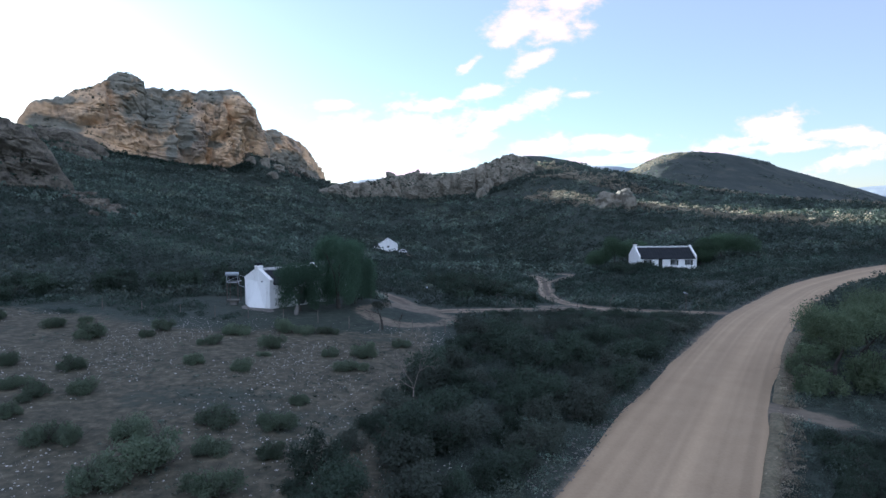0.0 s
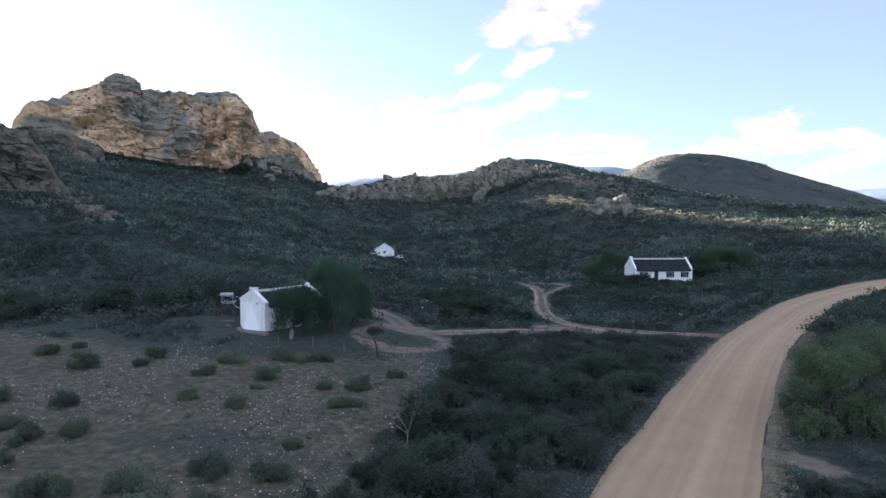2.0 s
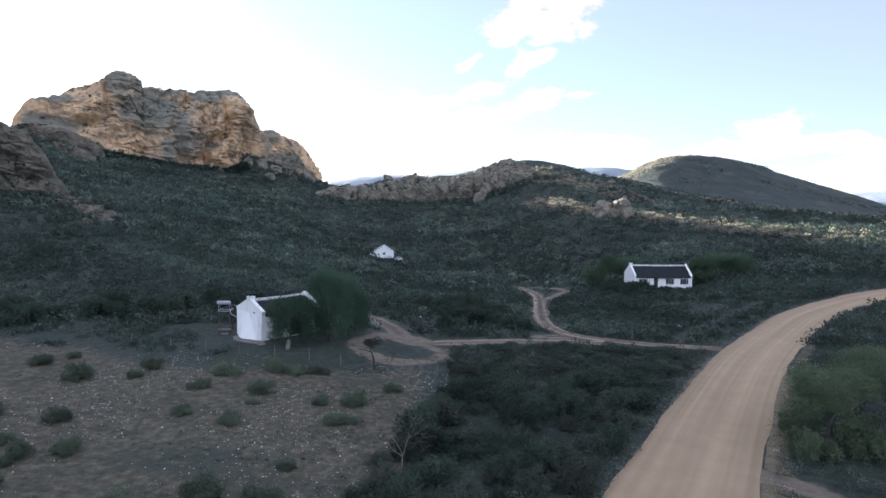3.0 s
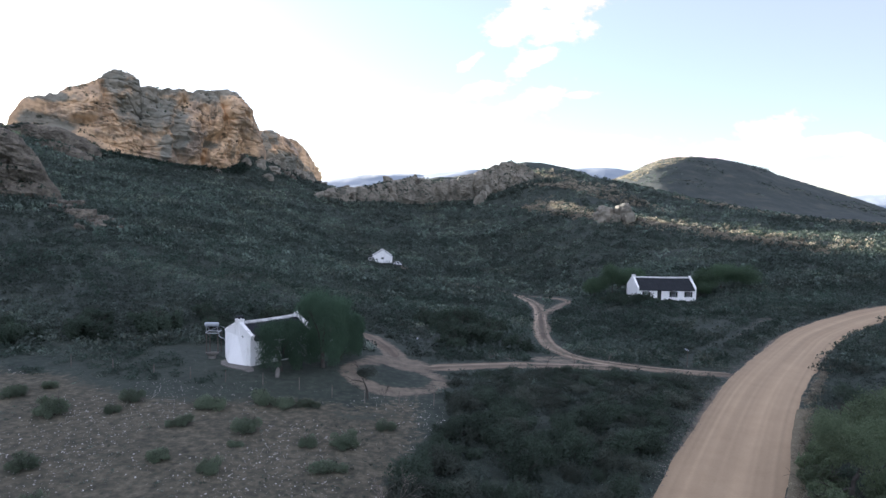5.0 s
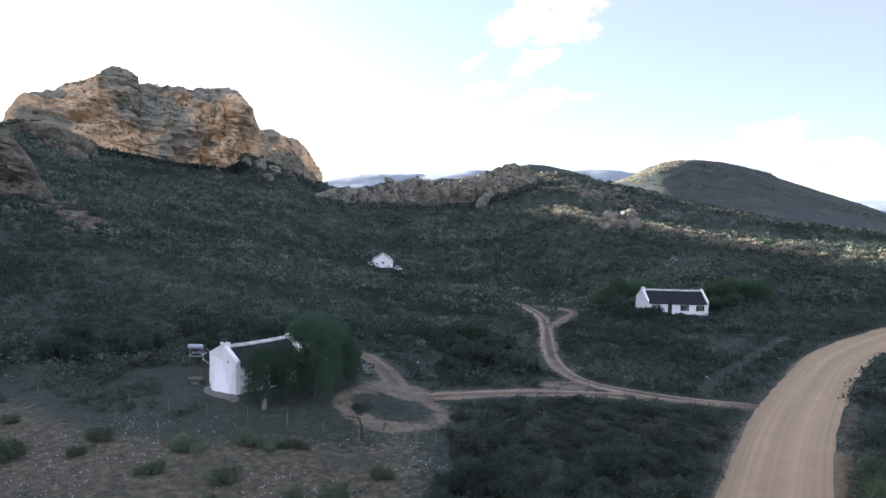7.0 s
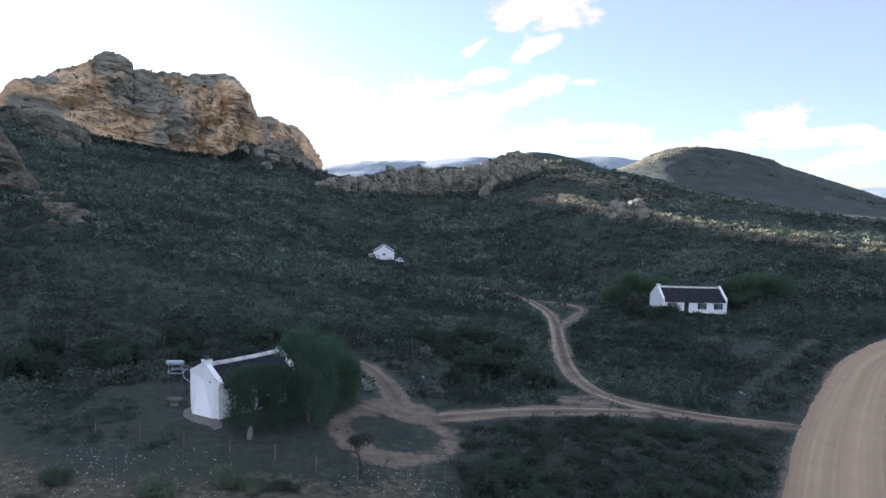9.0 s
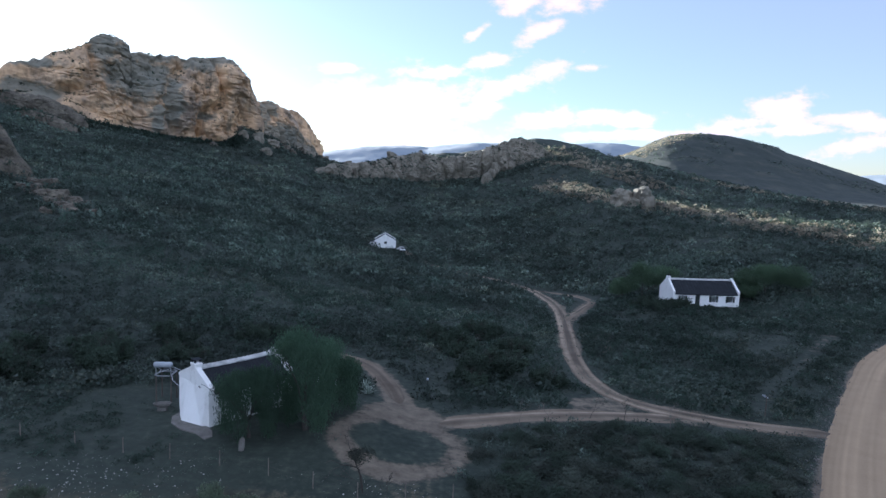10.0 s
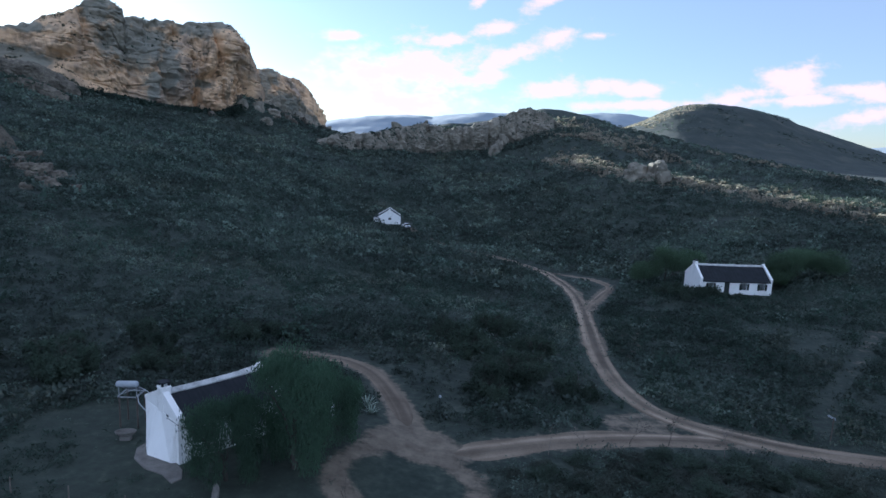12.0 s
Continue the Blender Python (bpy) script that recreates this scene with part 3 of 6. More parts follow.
def ribbon(name, way, width, mat, label, ruts, lift=0.07, cols=15, seed=0, worn=0.30, fray=0.14, dim=0.0, wide=1.0):
    """A worn way laid on the ground: crown, wheel ruts, frayed edges."""
    w = WAYS[way]
    fine_line = way_points([tuple(p) for p in w[::3]] + ([tuple(w[-1])] if (len(w) - 1) % 3 else []), 0.5)
    t = np.gradient(fine_line, axis=0)
    t /= np.linalg.norm(t, axis=1)[:, None]
    nrm = np.stack([t[:, 1], -t[:, 0]], 1)
    s = np.arange(len(fine_line)) * 0.5
    half = width / 2 * (1 + fray * fbm(pts(s / 5, 0 * s), 3, seed + 1))
    half2 = wide * width / 2 * (1 + fray * fbm(pts(s / 5, 0 * s + 50), 3, seed + 2))
    q = np.linspace(-1, 1, cols)
    off = np.where(q[None] < 0, q[None] * half[:, None], q[None] * half2[:, None])
    P = fine_line[:, None, :] + nrm[:, None, :] * off[..., None]
    x, y = P[..., 0].ravel(), P[..., 1].ravel()
    z = ground_height(x, y).reshape(off.shape)
    prof = lift * (1 - np.abs(q) ** 6 * 1.9)
    sm = np.broadcast_to(s[:, None], off.shape).ravel()
    tone = np.full(off.shape, 0.5 - dim) + (0.30 * vnoise(pts(sm / 60, off.ravel() / 0.6), seed + 5) + 0.24 * vnoise(pts(sm / 38, off.ravel() / 0.24), seed + 7)).reshape(off.shape) + 0.06 * fbm(pts(x / 5, y / 5), 2, seed + 6).reshape(off.shape)
    for r, rw, dep in ruts:
        g = np.exp(-((off - r - 0.12 * vnoise(pts(s / 7, 0 * s + r), seed)[:, None]) / rw) ** 2)
        z = z - dep * g
        tone = tone + (worn if dep > 0 else -1.3 * worn) * g * (0.75 + 0.5 * vnoise(pts(s / 6, 0 * s + r + 9), seed)[:, None])
    tone = tone - 0.35 * np.abs(q[None]) ** 4 - (0.12 * smooth(off, 0.4, 2.6) if way == "road" else 0)
    ends = np.clip(np.minimum(np.arange(len(z)), np.arange(len(z))[::-1]) * 0.5 / 6.0, 0, 1)      # both ends run out into the ground
    z = z + prof[None] - 0.22 * (1 - ends[:, None]) ** 2
    tone = tone - (0.4 if way in ("road", "track", "branch", "side") else 0.12) * (1 - ends[:, None])
    me = fast_mesh(name, np.stack([x, y, z.ravel()], 1), grid_faces(len(fine_line), cols)[:, ::-1], mat, True, tone=np.clip(tone, 0, 1).ravel())
    return tagged(new(name, me), label, "road", kind="structure")


ribbon("road", "road", 7.4, ROADDIRT, "wide pale gravel road curving through the valley", [(-2.2, 0.45, 0.02), (-0.7, 0.4, 0.02), (0.9, 0.45, 0.02), (2.3, 0.4, 0.02), (-1.5, 0.3, -0.015), (1.6, 0.3, -0.015), (3.2, 0.35, -0.05), (-3.2, 0.35, -0.05)], 0.10, 81, worn=0.05, fray=0.10, wide=1.15)
ribbon("track", "track", 2.7, TRACKDIRT, "two-rut sandy farm track with a dark middle strip", [(-0.75, 0.26, 0.03), (0.75, 0.26, 0.03), (0, 0.3, -0.05)], 0.09, 21, 3, worn=0.55)
ribbon("track_branch", "branch", 1.9, TRACKDIRT, "faint sandy side track", [(-0.65, 0.28, 0.02), (0.65, 0.28, 0.02), (0, 0.3, -0.04)], 0.06, 13, 9)
ribbon("driveway", "drive", 3.0, TRACKDIRT, "sandy driveway turning round a patch of grass", [(-0.75, 0.32, 0.02), (0.75, 0.32, 0.02), (0, 0.3, -0.02)], 0.06, 15, 12, worn=0.2, fray=0.24, dim=0.12)
ribbon("back_driveway", "back", 2.1, TRACKDIRT, "sandy drive running behind the cottage", [(-0.7, 0.3, 0.02), (0.7, 0.3, 0.02), (0, 0.3, -0.02)], 0.06, 13, 15, worn=0.2, fray=0.3, dim=0.25)
ribbon("side_path", "side", 1.6, TRACKDIRT, "short sandy path leaving the gravel road", [(0, 0.4, 0.02)], 0.07, 9, 18)

BERM = material("olive-brown berm soil", [(0.30, (0.068, 0.061, 0.037)), (0.50, (0.132, 0.116, 0.072)), (0.72, (0.228, 0.196, 0.128))], 1.2, 0.95, bump=0.8, bump_scale=6.0, fine=0.6, depth=0.05)


def road_berm():
    """A low ridge of graded soil along the eastern edge of the gravel road, open where the side path leaves."""
    w = way_points(ROAD, 0.4)
    w = w[(w[:, 1] > 2) & (w[:, 1] < 66)]
    t = np.gradient(w, axis=0)
    t /= np.linalg.norm(t, axis=1)[:, None]
    n = len(w)
    s = np.arange(n) * 0.4
    q = np.linspace(0, 1, 11)
    inner = 3.75 + 0.14 * fbm(pts(s / 6, 0 * s), 3, 61)
    outer = inner + 0.95 + 0.22 * fbm(pts(s / 4, 0 * s + 20), 3, 62)
    off = inner[:, None] + (outer - inner)[:, None] * q[None]
    x, y = (w[:, None, 0] + t[:, None, 1] * off).ravel(), (w[:, None, 1] - t[:, None, 0] * off).ravel()
    gate = smooth(way_distance(x, y, ["side"]), 0.7, 1.6).reshape(off.shape)
    hump = (0.13 + 0.06 * fbm(pts(s / 2.2, 0 * s + 40), 3, 63))[:, None] * np.sin(np.pi * np.clip(q, 0.0, 1.0)) ** 0.8
    z = ground_height(x, y).reshape(off.shape) + 0.03 - 0.09 * (np.abs(q - 0.5) * 2) ** 6 + hump * gate - 0.12 * (1 - gate)
    me = fast_mesh("road_berm", np.stack([x, y, z.ravel()], 1), grid_faces(n, 11)[:, ::-1], BERM, True)
    return tagged(new("road_berm", me), "low olive-brown soil berm along the gravel road", "road edge", kind="structure")


road_berm()

# ---- cliffs and rocks ----
CLIFF = [  # x, y, foot, top
    (-214, 309, 46, 52), (-208, 303, 50, 58), (-203.6, 299.4, 55, 66), (-202.4, 299.2, 56, 69.2), (-197.6, 301, 57, 70.6), (-189.7, 303.9, 57, 71.9), (-180.9, 308.3, 54, 76.8), (-177.9, 310.5, 52, 78.1), (-170.6, 315.8, 46, 86.2), (-167.4, 318.1, 43, 87),
    (-162.1, 321.8, 40, 85.2), (-158.6, 324.4, 37, 82.8), (-158.2, 324.8, 37, 79.6), (-151.9, 331.1, 34, 82), (-147.7, 335.3, 33, 82.4), (-138.7, 343.1, 33, 80.7), (-137.6, 344, 33, 82.7), (-126.2, 352.2, 34, 84.1), (-122.4, 355, 35, 83.1), (-119.3, 358.3, 36, 79.8),
    (-117.5, 361, 36, 75.3), (-116, 362.9, 37, 77), (-114.4, 365, 37, 74.3), (-112.9, 367.5, 38, 69.7), (-112.4, 368.6, 38, 63.5), (-112.8, 371, 38, 57), (-115, 377, 38, 52), (-121, 386, 38, 48)]
SHOULDER = [(-132, 382, 40, 62), (-119, 383.8, 40, 66.5), (-115, 388.4, 40, 66.8), (-111.3, 394.3, 40, 67.5), (-108.4, 403.5, 38, 66.5), (-105.5, 413.8, 36, 65.2), (-104.3, 419, 35, 62), (-103.5, 421.9, 34, 57.3), (-102.7, 424.7, 33, 53.7),
            (-101.4, 428.5, 32, 51.2), (-98, 437.7, 30, 47.2), (-95.3, 445.2, 28, 40.7), (-91.2, 453, 25, 35.7), (-84, 466, 22, 31)]
# rocky steps on the slope under the western end
TERRACES = [[(-196, 275, 48, 53), (-188, 279, 48, 55.5), (-176, 284, 45, 54), (-166, 289, 42, 49.5), (-160, 292, 40, 44)], [(-178, 262, 41, 44), (-170, 265, 40, 46.5), (-160, 268, 38, 44.5), (-152, 271, 36, 40)]]


# hollows and buttresses of the great wall: x, z, half width, half height, how far out (+) or in (-)
RELIEF = [(-175, 64, 9, 15, 4.0), (-152, 70, 11, 13, -3.0), (-141, 57, 2.6, 18, -6.0), (-139, 75, 2.4, 9, -3.5), (-132, 47, 10, 7, 2.0), (-127, 53.5, 3.6, 2.6, -5.0), (-120, 66, 7, 16, 4.5), (-159, 49, 10, 5, 1.5), (-192, 64, 5, 7, -2.0), (-183, 59, 10, 3.5, -2.5), (-160, 66, 3, 10, -2.0), (-147, 76, 2, 7, -2.5), (-131, 72, 2, 9, -2.5), (-118, 55, 3, 6, 1.5)]
RIND = [(-168, 86, 10, 5), (-152, 82, 14, 4), (-128, 84, 12, 4), (-195, 60, 9, 4), (-190, 71, 12, 2.5), (-152, 70, 13, 14), (-140, 60, 3.5, 14), (-186, 57, 9, 5), (-133, 80, 9, 6), (-166, 80, 6, 7), (-127, 54, 4, 3), (-146, 50, 2.5, 8)]


def build_cliff(name, nodes, mat, label, k=1.0, step=0.6, seed=0, relief=(), rind=(), back_run=45.0, back_drop=26.0, flutes=0.0, calm=None, rows=105, cracks=0.0):
    """Rock wall: rounded buttresses, deep clefts, dipping ledges and an undercut foot; k is the grain against the great wall."""
    n = np.array(nodes, float)
    seg = np.append(0, np.cumsum(np.hypot(*np.diff(n[:, :2], axis=0).T)))
    s = np.arange(0, seg[-1], step)
    base = np.stack([np.interp(s, seg, n[:, j]) for j in range(4)], 1)
    ker = np.ones(9) / 9
    for j in (0, 1, 2):
        base[:, j] = np.convolve(np.pad(base[:, j], 4, mode="edge"), ker, "valid")
    top = base[:, 3] + k * (0.8 + 0.8 * fbm(pts(s / (8 * k), 0 * s), 3, 31 + seed) + 0.6 * fbm(pts(s / (1.8 * k), 0 * s), 2, 33 + seed))
    top -= 0.55 * flutes * np.exp(-(vnoise(pts(s / 5.5, 0 * s), 91 + seed) / 0.32) ** 2)
    t = np.gradient(base[:, :2], axis=0)
    t /= np.linalg.norm(t, axis=1)[:, None]
    nb = np.stack([-t[:, 1], t[:, 0]], 1)            # away from the valley
    v = np.concatenate([np.linspace(-0.5, -0.05, 10), np.linspace(0, 1, rows), 1 + np.linspace(0.02, 1, 34)])
    S, V = np.meshgrid(np.arange(len(s)), v, indexing="ij")
    foot, tp = base[S, 2], top[S]
    high = tp - foot
    up = np.clip(V, -1, 1)
    f = np.clip(V, 0, 1)
    over = np.maximum(V - 1, 0)
    back = 0.05 * f * high + 0.20 * high * np.maximum(f - 0.45, 0) ** 1.5 + 2.5 * k * f ** 8 + over * back_run
    back = back - 0.05 * high - 0.20 * high * 0.55 ** 1.5 - 2.5 * k - 1.0 * k          # the top edge stands on the line
    z = foot + np.where(up > 0, up * high, up * 24 * k) - over ** 2 * back_drop
    x, y = base[S, 0] + nb[S, 0] * back, base[S, 1] + nb[S, 1] * back
    P = np.stack([x.ravel(), y.ravel(), z.ravel()], 1)
    o = 0 * s[S].ravel() + seed
    sv, zz, vv, hh = s[S].ravel() / k, P[:, 2] / k, V.ravel(), np.clip(high.ravel() / (40 * k), 0.15, 1.1)
    dip = zz + 0.16 * sv
    big = fbm(np.stack([sv / 38, zz / 34, o], 1), 3, 41) * 7.0
    lump = (1 - np.abs(fbm(np.stack([sv / 19, zz / 30, o + 3], 1), 3, 47))) * 6.0 - 3.6
    blocks = np.abs(fbm(np.stack([sv / 7.5, dip / 5.0, o + 9], 1), 4, 49)) * 2.6
    small = fbm(P / (2.2 * k), 4, 53) * 0.8
    cleft = np.abs(vnoise(np.stack([(sv + 0.35 * zz) / 31, zz / 90, o], 1), 59))
    cleft = -6.0 * np.exp(-(cleft / 0.05) ** 2)
    q = dip / 3.1 + 0.7 * fbm(np.stack([sv / 22, zz / 12, o], 1), 2, 61)
    ledge = 0.9 * (q - np.floor(q)) ** 2 * (0.25 + 0.75 * (vnoise(np.stack([sv / 12, dip / 9, o], 1), 63) > 0.1))
    under = -4.5 * np.exp(-((vv - 0.07) / 0.08) ** 2)
    w = np.clip((vv + 0.1) * 3, 0, 1) * np.clip(2.1 - vv, 0, 1) * hh
    d = (big + lump + blocks + small + cleft + ledge + under) * w * k
    if cracks:            # open joints: along the dipping beds, and steep ones across them
        bed = fbm(np.stack([sv / 30, dip / 4.2, o + 21], 1), 3, 55)
        joint = fbm(np.stack([(sv + 0.25 * zz) / 7.0, zz / 26, o + 27], 1), 3, 57)
        chip = np.abs(fbm(np.stack([sv / 2.6, dip / 1.9, o + 33], 1), 3, 67))
        d += (0.9 * chip - cracks * np.exp(-(bed / 0.07) ** 2) - 1.2 * cracks * np.exp(-(joint / 0.06) ** 2)) * w * k
    d *= 1 - 0.65 * np.clip(vv, 0, 1) ** 5
    if calm:              # the ends keep to their line
        d *= np.interp(s[S].ravel(), [0, calm[0], seg[-1] - calm[1], seg[-1]], [0.12, 1, 1, 0.12])
    if flutes:            # gullies from foot to top
        d -= flutes * np.exp(-(vnoise(np.stack([(s[S].ravel() + 1.2 * fbm(P / 6, 2, 83)) / 5.5, o * 0, o * 0], 1), 91 + seed) / 0.32) ** 2) * np.clip(2 - vv, 0, 1)
    wob = 1.5 * fbm(P / 5, 3, 81)
    for fx, fz, rx, rz, amount in relief:
        g = ((P[:, 0] - fx + wob) / rx) ** 2 + ((P[:, 2] - fz + wob) / rz) ** 2
        d += amount * np.exp(-g ** 1.4) * np.clip(2 - vv, 0, 1)
    grey = np.zeros(len(P))
    for fx, fz, rx, rz in rind:
        g = ((P[:, 0] - fx + wob) / rx) ** 2 + ((P[:, 2] - fz + wob) / rz) ** 2
        grey = np.maximum(grey, np.exp(-g))
    ix = S.ravel()
    P[:, 0] -= nb[ix, 0] * d
    P[:, 1] -= nb[ix, 1] * d
    P[:, 2] += k * (small * 0.5 * w + np.where(vv > 1, 1.2 * fbm(P / (7 * k), 3, 71), 0))
    me = fast_mesh(name, P, grid_faces(len(s), len(v)), mat, True, rind=grey)
    return tagged(new(name, me), label, "cliff" if k > 0.8 else "rock")


great_wall = build_cliff("rock_cliff", CLIFF, ROCK, "massive ochre and grey sandstone cliff above the scrub slope", step=0.5, relief=RELIEF, rind=RIND, calm=(22, 34), rows=150, cracks=1.6)
build_cliff("rock_cliff", SHOULDER, ROCK, "weathered grey-tan shoulder of the sandstone cliff", 0.6, 0.45, 3, rind=[(-108, 48, 14, 8), (-112, 60, 4, 10), (-98, 40, 9, 7)], back_run=30.0, back_drop=18.0, calm=(8, 10), rows=90, cracks=1.3)
terraces = [build_cliff("rock_ledge", line, BROWNROCK, "stepped brown rock ledge on the slope under the cliff", 0.42, 0.35, 31 + k, back_run=9.0, back_drop=2.0, calm=(5, 5), rows=60, cracks=2.4, flutes=0.8) for k, line in enumerate(TERRACES)]
crag_wall = build_cliff("rock_crag", [(-136, 158, 19, 44), (-128, 161, 19, 43.5), (-121.5, 164, 19, 42), (-118, 166, 19, 40.8), (-116, 167.5, 19, 39.4), (-112.5, 169, 19.3, 37.5), (-109.3, 171, 19.7, 33), (-107.5, 172.5, 20, 27.7), (-107, 176, 20, 23)],
            BROWNROCK, "rounded brown sandstone crag with hollows on the western slope", 0.55, 0.3, 5, [(-118, 31, 4, 2.5, -3.0), (-112, 26.5, 4, 2, -2.5), (-116, 36, 5, 3, 1.5), (-122, 26, 5, 2.2, -2.5)], back_run=26.0, back_drop=9.0, rows=140, cracks=2.2)
# unseen rock mass added behind the wall to shade valley and spur
build_cliff("shading_mass", [(-260, 470, 20, 88), (-215, 500, 20, 86), (-175, 522, 20, 84), (-145, 536, 20, 80), (-131, 541, 20, 76), (-126, 547, 20, 70), (-125, 560, 20, 60), (-127, 580, 20, 40)],
            ROCK, "unseen rock mass added behind the cliff to cast shade", 1.0, 1.2, 15, back_run=60.0, back_drop=40.0)
saddle_wall = build_cliff("saddle_cliff", [(-80, 352, 20, 24), (-72, 354, 20, 29), (-64.3, 358, 22, 32.2), (-53.4, 372, 22.5, 32.4), (-42.7, 387, 22, 34.9), (-32.5, 396, 22, 38.4), (-23.6, 398.4, 22, 40.5), (-19.2, 400, 22, 41.0), (-7.7, 402.5, 22.5, 39), (4.6, 402, 23, 40.5), (10.3, 402.4, 24, 41.5), (22.9, 404, 26.5, 46), (33.4, 406, 30, 50.5), (42.2, 406, 33, 54), (48.7, 404, 34, 51.5), (56.5, 402, 36, 47.5), (66, 400, 38, 41)],
            GREYROCK, "fluted grey-brown rock band along the saddle", 0.36, 0.35, 11, back_run=16.0, back_drop=7.0, flutes=2.0)


def boulder_mesh(name, seed, mat, sub=4, squash=(1, 1, 1), crag=0.35):
    bm = bmesh.new()
    bmesh.ops.create_icosphere(bm, subdivisions=sub, radius=1)
    p = np.array([v.co[:] for v in bm.verts])
    # blocky: push towards a rounded box, then crack it
    q = np.sign(p) * np.abs(p) ** 0.78
    d = 1 + crag * fbm(p * 1.3 + seed, 3, seed) + 0.11 * fbm(p * 4 + seed, 4, seed + 7) - 0.13 * np.exp(-(vnoise(p * np.array([1.9, 1.9, 0.8]) + seed, seed + 3) / 0.08) ** 2)
    q = q * d[:, None] * np.array(squash)
    for v, c in zip(bm.verts, q):
        v.co = c
    me = bpy.data.meshes.new(name)
    bm.to_mesh(me)
    bm.free()
    me.materials.append(mat)
    return me


BOULDERS = [boulder_mesh("boulder", 5 + 11 * k, BROWNROCK if k % 3 == 0 else GREYROCK, 4, (1, 0.9, 0.95), 0.32 + 0.05 * (k % 3)) for k in range(6)]


def rock(x, y, rx, ry, rz, k, rz_deg=0.0, sink=0.35, label="weathered sandstone outcrop standing out of the scrub", group="", lean=0.0):
    ob = new("rock_outcrop", BOULDERS[k % 6])
    ob.matrix_world = Matrix.LocRotScale((x, y, gz(x, y) + rz * (1 - 2 * sink)), Euler((lean, 0, radians(rz_deg))), (rx, ry, rz))
    return tagged(ob, label, "rock", group)


# lit twin outcrop on the far spur
for x, y, a, b, c, k, r in [(70.5, 276, 4.2, 4, 4.6, 1, 20), (79, 274, 4.6, 4, 4.8, 4, 110), (75, 273, 2.6, 2.4, 2.6, 2, 70), (85.5, 271, 2, 1.8, 1.4, 0, 30)]:
    rock(x, y, a, b, c, k, r, 0.3, "pale rounded sandstone outcrop on the spur", "spur outcrops")
# low broken rocks on the western slope
rng = random.Random(15)
for k in range(26):
    f = rng.random()
    x, y, a = -106 + 28 * f + rng.uniform(-4, 4), 174 - 26 * f + rng.uniform(-5, 5), rng.uniform(0.9, 2.7)
    rock(x, y, a, a * rng.uniform(0.7, 1.1), a * rng.uniform(0.5, 0.9), 3 * (k % 2), rng.uniform(0, 180), 0.46, "brown sandstone rock on the western slope", "western rocks")
# blocks standing on and against the saddle's wall
rng = random.Random(14)
for k in range(44):
    v = saddle_wall.data.vertices[rng.randrange(len(saddle_wall.data.vertices))]
    if v.co.z > 26 and v.normal.z > 0.1:
        a = rng.uniform(0.9, 2.4)
        ob = new("rock_outcrop", BOULDERS[k % 6])
        ob.matrix_world = Matrix.LocRotScale(v.co - Vector((0, 0, 0.2 * a)), Euler((rng.uniform(-0.3, 0.3), 0, rng.uniform(0, 6.3))), (a * rng.uniform(0.8, 1.4), a, a * rng.uniform(0.9, 1.7)))
        tagged(ob, "grey rock block on the saddle's wall", "rock", "saddle rocks")
# pinnacles on the saddle
rng = random.Random(4)
for x, y, a, b, c, k in [(42, 409, 4.5, 4, 5.0, 4), (47, 408, 4, 4, 3.6, 1), (36, 408, 3, 3, 4.2, 2), (31, 405, 2.4, 2.2, 4.5, 1), (27, 399, 2.6, 2.4, 5, 5), (24, 393, 2.6, 2.4, 4.4, 2), (21, 387, 2.8, 2.4, 3.4, 4), (52, 402, 5, 4, 3, 5)]:
    rock(x, y, a, b, c, k, 40 * k, 0.2, "grey rock pinnacle on the saddle", "saddle rocks")
# loose rocks below the cliff's shoulder
for k in range(26):
    f = rng.random()
    x, y = -118 + 30 * f + rng.uniform(-9, 9), 352 + 88 * f + rng.uniform(-22, 2)
    rock(x, y, rng.uniform(1.5, 4), rng.uniform(1.5, 3.5), rng.uniform(1.5, 3.5), k, rng.uniform(0, 180), 0.46, "grey boulder on the scree below the cliff", "scree boulders")
for k in range(16):
    f = rng.random()
    x, y = -232 + 62 * f + rng.uniform(-6, 6), 276 + 24 * f + rng.uniform(-16, 0)
    rock(x, y, rng.uniform(2, 5), rng.uniform(2, 4), rng.uniform(1.4, 3), k, rng.uniform(0, 180), 0.35, "grey boulder on the scree below the cliff", "scree boulders")

# ---- cottages ----
def wall_pieces(bm, along, length, z0, z1, t0, t1, openings, axis):
    """A wall from blocks round its openings (a, b, low, high); axis 0 runs along x, 1 along y."""
    cuts = sorted({0.0, length, *[o[0] for o in openings], *[o[1] for o in openings]})
    for a, b in zip(cuts, cuts[1:]):
        hole = [o for o in openings if o[0] <= a and o[1] >= b]
        spans = [(z0, z1)] if not hole else [(z0, hole[0][2]), (hole[0][3], z1)]
        for lo, hi in spans:
            if hi - lo > 0.01:
                if axis == 0:
                    box(bm, along + a, along + b, t0, t1, lo, hi)
                else:
                    box(bm, t0, t1, along + a, along + b, lo, hi)
    bmesh.ops.remove_doubles(bm, verts=bm.verts, dist=0.001)


def prism(bm, x0, x1, outline):
    """A solid with the outline of (y, z) from x0 to x1."""
    a = [bm.verts.new((x0, y, z)) for y, z in outline]
    b = [bm.verts.new((x1, y, z)) for y, z in outline]
    bm.faces.new(a[::-1]), bm.faces.new(b)
    for k in range(len(a)):
        j = (k + 1) % len(a)
        bm.faces.new((a[k], a[j], b[j], b[k]))
    bmesh.ops.recalc_face_normals(bm, faces=bm.faces)
    return bm


